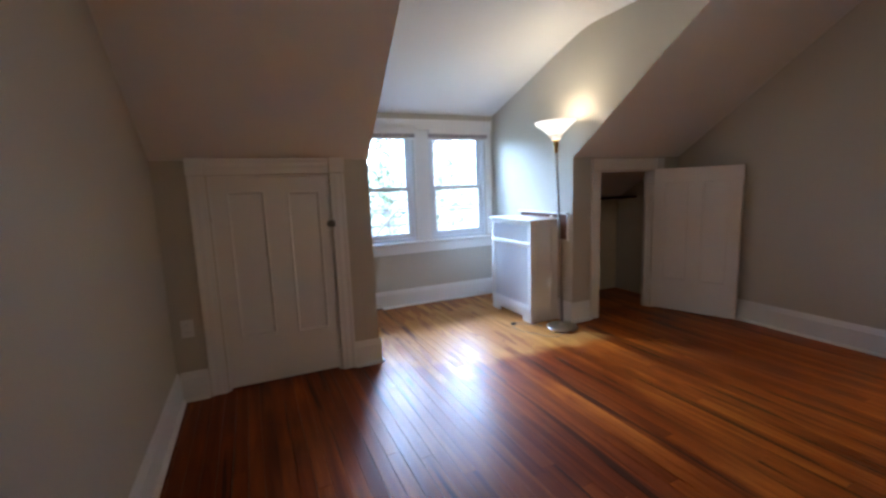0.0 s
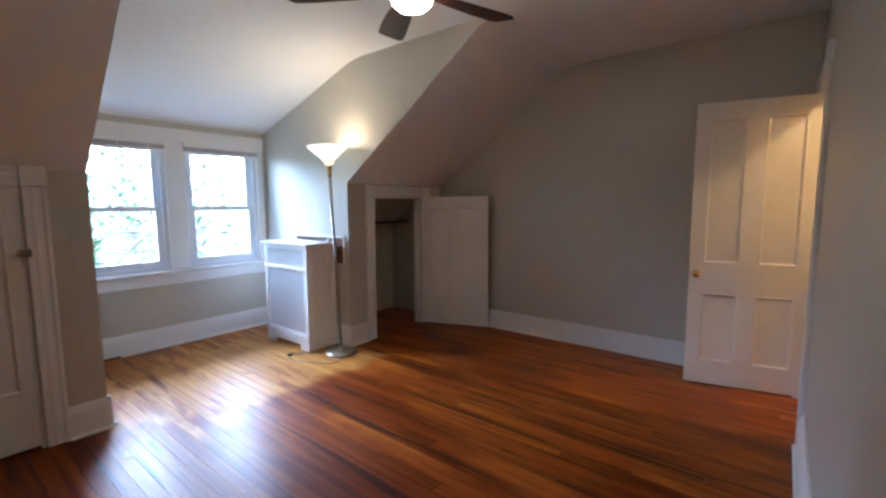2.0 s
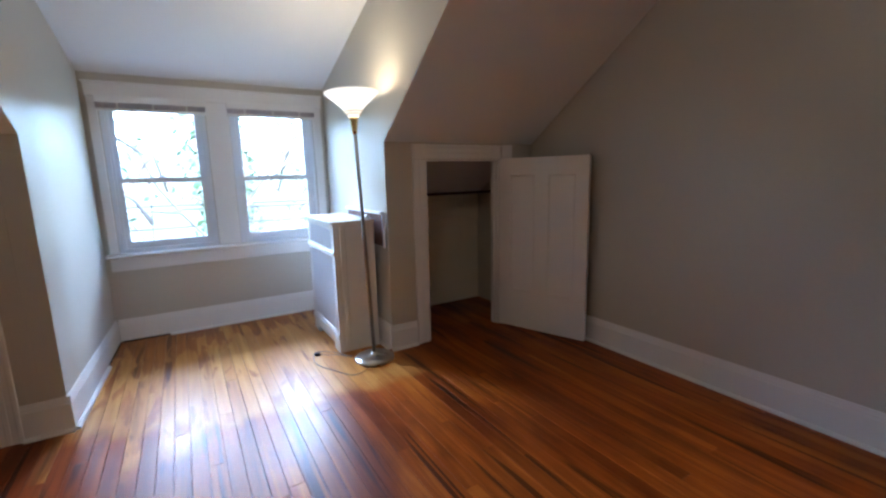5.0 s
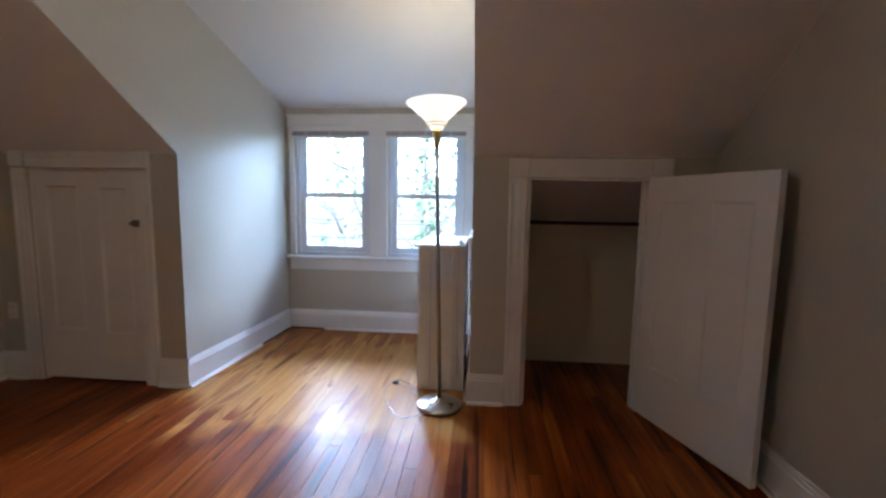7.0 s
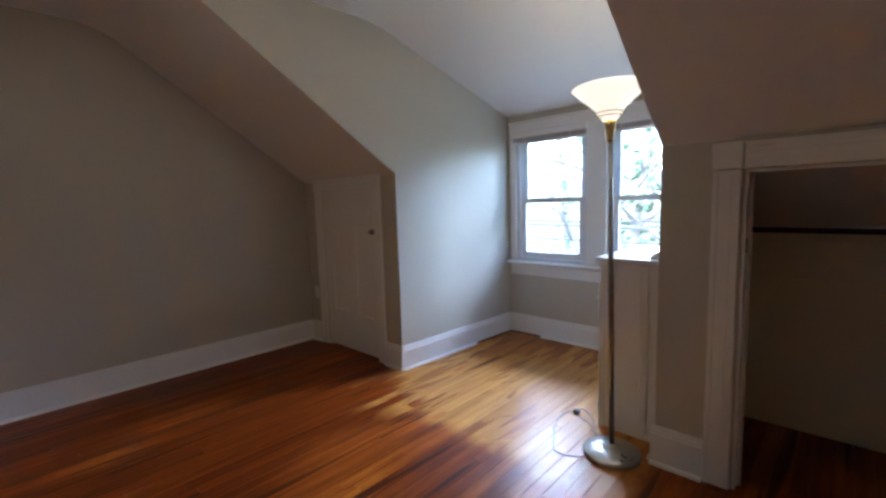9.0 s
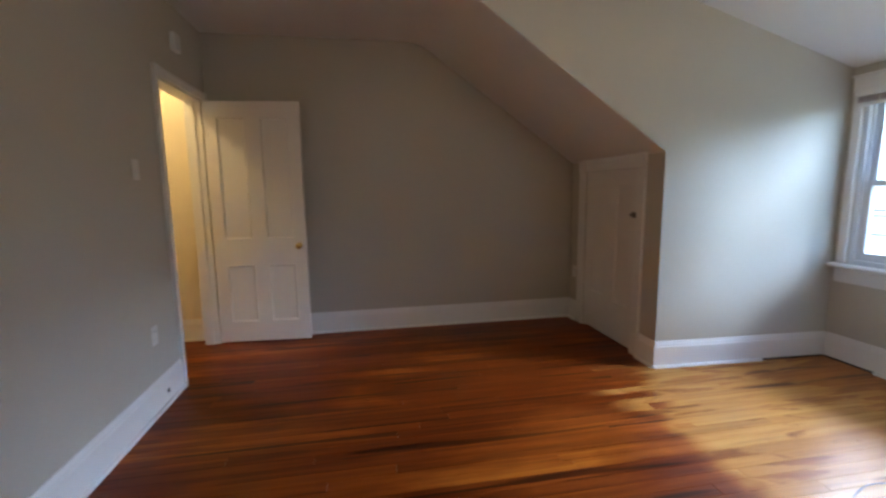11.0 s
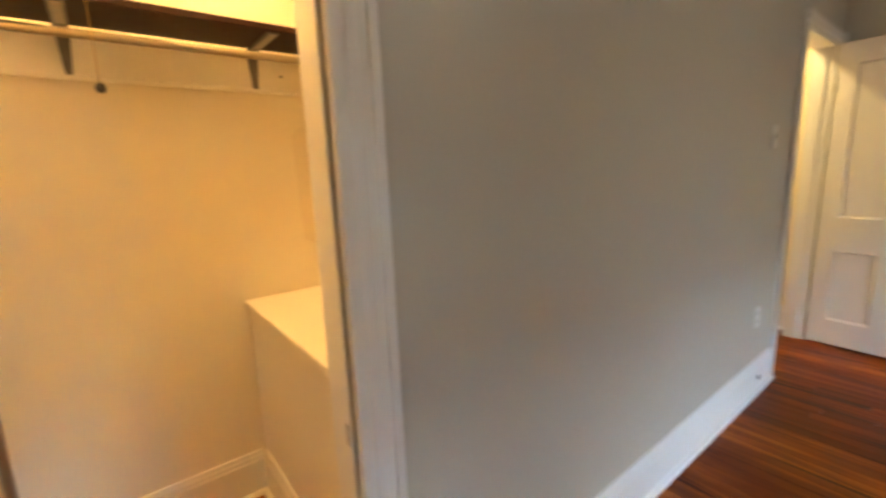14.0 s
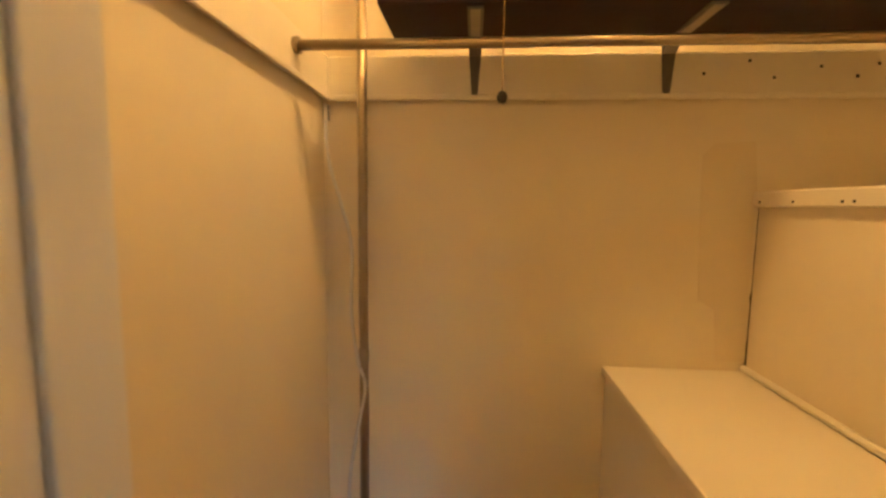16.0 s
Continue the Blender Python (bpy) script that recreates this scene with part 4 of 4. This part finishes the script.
def tree(x, y, height, girth, seed, ivy, label, spread=0.16, leafy=0.5):
    rnd = random.Random(seed)
    z = ground_height(x, y) - 0.3
    ob = thing("tree", pose(x, y, z), label, "tree", "trees behind the house")
    trunk = bmesh.new()
    line = spline([(0, 0, 0), (rnd.uniform(-.2, .2), rnd.uniform(-.2, .2), height * 0.3), (rnd.uniform(-.4, .4), rnd.uniform(-.3, .3), height * 0.65), (rnd.uniform(-.8, .8), 0, height)], 6)
    tube(trunk, line, girth, 9, [girth * (1 - 0.75 * i / (len(line) - 1)) for i in range(len(line))])
    tips = []
    for k in range(11):
        i = rnd.randrange(len(line) // 3, len(line) - 1)
        a, reach = rnd.uniform(0, 6.28), rnd.uniform(0.16, 0.34) * height
        p = line[i]
        q = p + Vector((math.cos(a) * reach * 0.5, math.sin(a) * reach * 0.5, reach * 0.35))
        r = p + Vector((math.cos(a + .3) * reach, math.sin(a + .3) * reach, reach * 0.8))
        limb = spline([p, q, r], 4)
        g0 = girth * (1 - 0.75 * i / len(line)) * 0.4
        tube(trunk, limb, g0, 6, [g0 * (1 - 0.85 * j / (len(limb) - 1)) for j in range(len(limb))])
        tips += limb[3:]
        for _ in range(3):
            s = limb[rnd.randrange(2, len(limb))]
            e = s + Vector((rnd.uniform(-1, 1), rnd.uniform(-1, 1), rnd.uniform(0, 1))) * reach * 0.4
            tube(trunk, [s, (s + e) / 2 + Vector((0, 0, 0.05)), e], 0.02, 5, [0.025, 0.016, 0.007])
            tips.append(e)
    part("trunk", trunk, BARK, ob)
    verts, faces = [], []

    def leaf(c, size):
        n = Vector((rnd.gauss(0, 1), rnd.gauss(0, 1), rnd.gauss(0, 1))).normalized()
        u = n.orthogonal().normalized() * size
        v = n.cross(u)
        k = len(verts)
        verts.extend([tuple(c - u), tuple(c - v * 0.6), tuple(c + u), tuple(c + v * 0.6)])
        faces.append((k, k + 1, k + 2, k + 3))

    for _ in range(ivy):
        i = rnd.randrange(0, int(len(line) * 0.85))
        t = rnd.random()
        p = line[i].lerp(line[i + 1], t)
        a = rnd.uniform(0, 6.28)
        rad_here = girth * (1 - 0.75 * i / len(line)) + abs(rnd.gauss(0.03, spread))
        leaf(p + Vector((math.cos(a) * rad_here, math.sin(a) * rad_here, 0)), rnd.uniform(0.3, 0.65) * spread)
    for _ in range(int(ivy * leafy)):
        c = rnd.choice(tips) + Vector((rnd.gauss(0, .35), rnd.gauss(0, .35), rnd.gauss(0, .3)))
        leaf(c, rnd.uniform(0.04, 0.10))
    me = bpy.data.meshes.new("crown")
    me.from_pydata(verts, [], faces)
    me.materials.append(LEAF)
    crown = new("crown", me)
    crown.parent = ob
    return ob


for k, (x, y, h, g, ivy, lab) in enumerate([
        (-2.15, 9.6, 11.0, 0.16, 900, "slim ivy-clad tree with bare limbs"), (2.35, 9.7, 11.0, 0.16, 500, "slim ivy-clad tree with bare limbs"),
        (3.6, 12.5, 13.0, 0.25, 1500, "ivy-clad tree with bare limbs"), (-4.2, 14.0, 13.0, 0.24, 1200, "bare winter tree with little ivy"),
        (6.5, 11.5, 12.0, 0.22, 1600, "ivy-clad tree with bare limbs"), (9.5, 15.0, 13.0, 0.28, 1500, "ivy-clad tree with bare limbs"),
        (0.6, 18.0, 12.0, 0.2, 800, "bare winter tree on the slope"), (-7.5, 17.0, 12.0, 0.22, 800, "bare winter tree on the slope"),
        (-2.7, 12.6, 11.0, 0.16, 350, "slim bare winter tree on the slope"), (2.4, 14.5, 12.0, 0.17, 400, "slim bare winter tree on the slope"), (0.1, 13.2, 11.0, 0.15, 350, "slim bare winter tree on the slope")]):
    tree(x, y, h, g, 11 + k, ivy, lab)
tree(-0.12, 7.3, 12.0, 0.07, 41, 2100, "slim tree trunk wrapped in green ivy", 0.12, 0.0)
tree(0.40, 7.7, 12.0, 0.06, 42, 1700, "slim tree trunk wrapped in green ivy", 0.10, 0.0)
for k, (z, sag, y) in enumerate([(0.58, 0.22, 7.2), (0.86, 0.25, 7.3), (1.06, 0.2, 7.25), (1.22, 0.3, 7.4)]):
    cb = thing("overhead_cable", pose(0, y, z), "dark sagging utility cable outside the windows", "cable", "overhead cables")
    part("wire", tube(bmesh.new(), [(x, 0.05 * math.sin(x * 0.7 + k), -sag + sag * (x / 14) ** 2 + 0.012 * math.sin(x * 2.1 + k)) for x in range(-14, 15)], 0.017, steps=6), WIRE, cb)

# ---- floor ----
base = bmesh.new()
box(base, -2.9, 2.2, -2.7, 4.2, -0.10, -0.016)
floor = structure("floor", base, GAP, "glossy orange pine strip floor with dark streaks", "floor")


def plank(x0, x1, y0, y1, g):
    bm = bmesh.new()
    c = 0.0003
    ring0 = [(x0 + g, y0 + g), (x1 - g, y0 + g), (x1 - g, y1 - g), (x0 + g, y1 - g)]
    ring1 = [(x0 + g + c, y0 + g + c), (x1 - g - c, y0 + g + c), (x1 - g - c, y1 - g - c), (x0 + g + c, y1 - g - c)]
    lows = [bm.verts.new((x, y, -0.015)) for x, y in ring0]
    mids = [bm.verts.new((x, y, -c)) for x, y in ring0]
    tops = [bm.verts.new((x, y, 0)) for x, y in ring1]
    for p, q in ((lows, mids), (mids, tops)):
        for a in range(4):
            b = (a + 1) % 4
            bm.faces.new([p[a], p[b], q[b], q[a]])
    bm.faces.new(tops)
    return bm


rnd = random.Random(5)
WIDE = 0.070


def strips(x0, x1, y0, y1):
    x = x0
    while x < x1 - 0.01:
        w = min(WIDE, x1 - x)
        y = y0
        while y < y1 - 0.01:
            n = rnd.uniform(1.1, 3.2)
            if y == y0:
                n *= rnd.uniform(0.35, 1.0)
            e = y1 if y + n > y1 - 0.5 else y + n
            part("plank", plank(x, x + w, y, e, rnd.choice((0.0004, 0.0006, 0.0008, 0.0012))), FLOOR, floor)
            y = e
        x += w


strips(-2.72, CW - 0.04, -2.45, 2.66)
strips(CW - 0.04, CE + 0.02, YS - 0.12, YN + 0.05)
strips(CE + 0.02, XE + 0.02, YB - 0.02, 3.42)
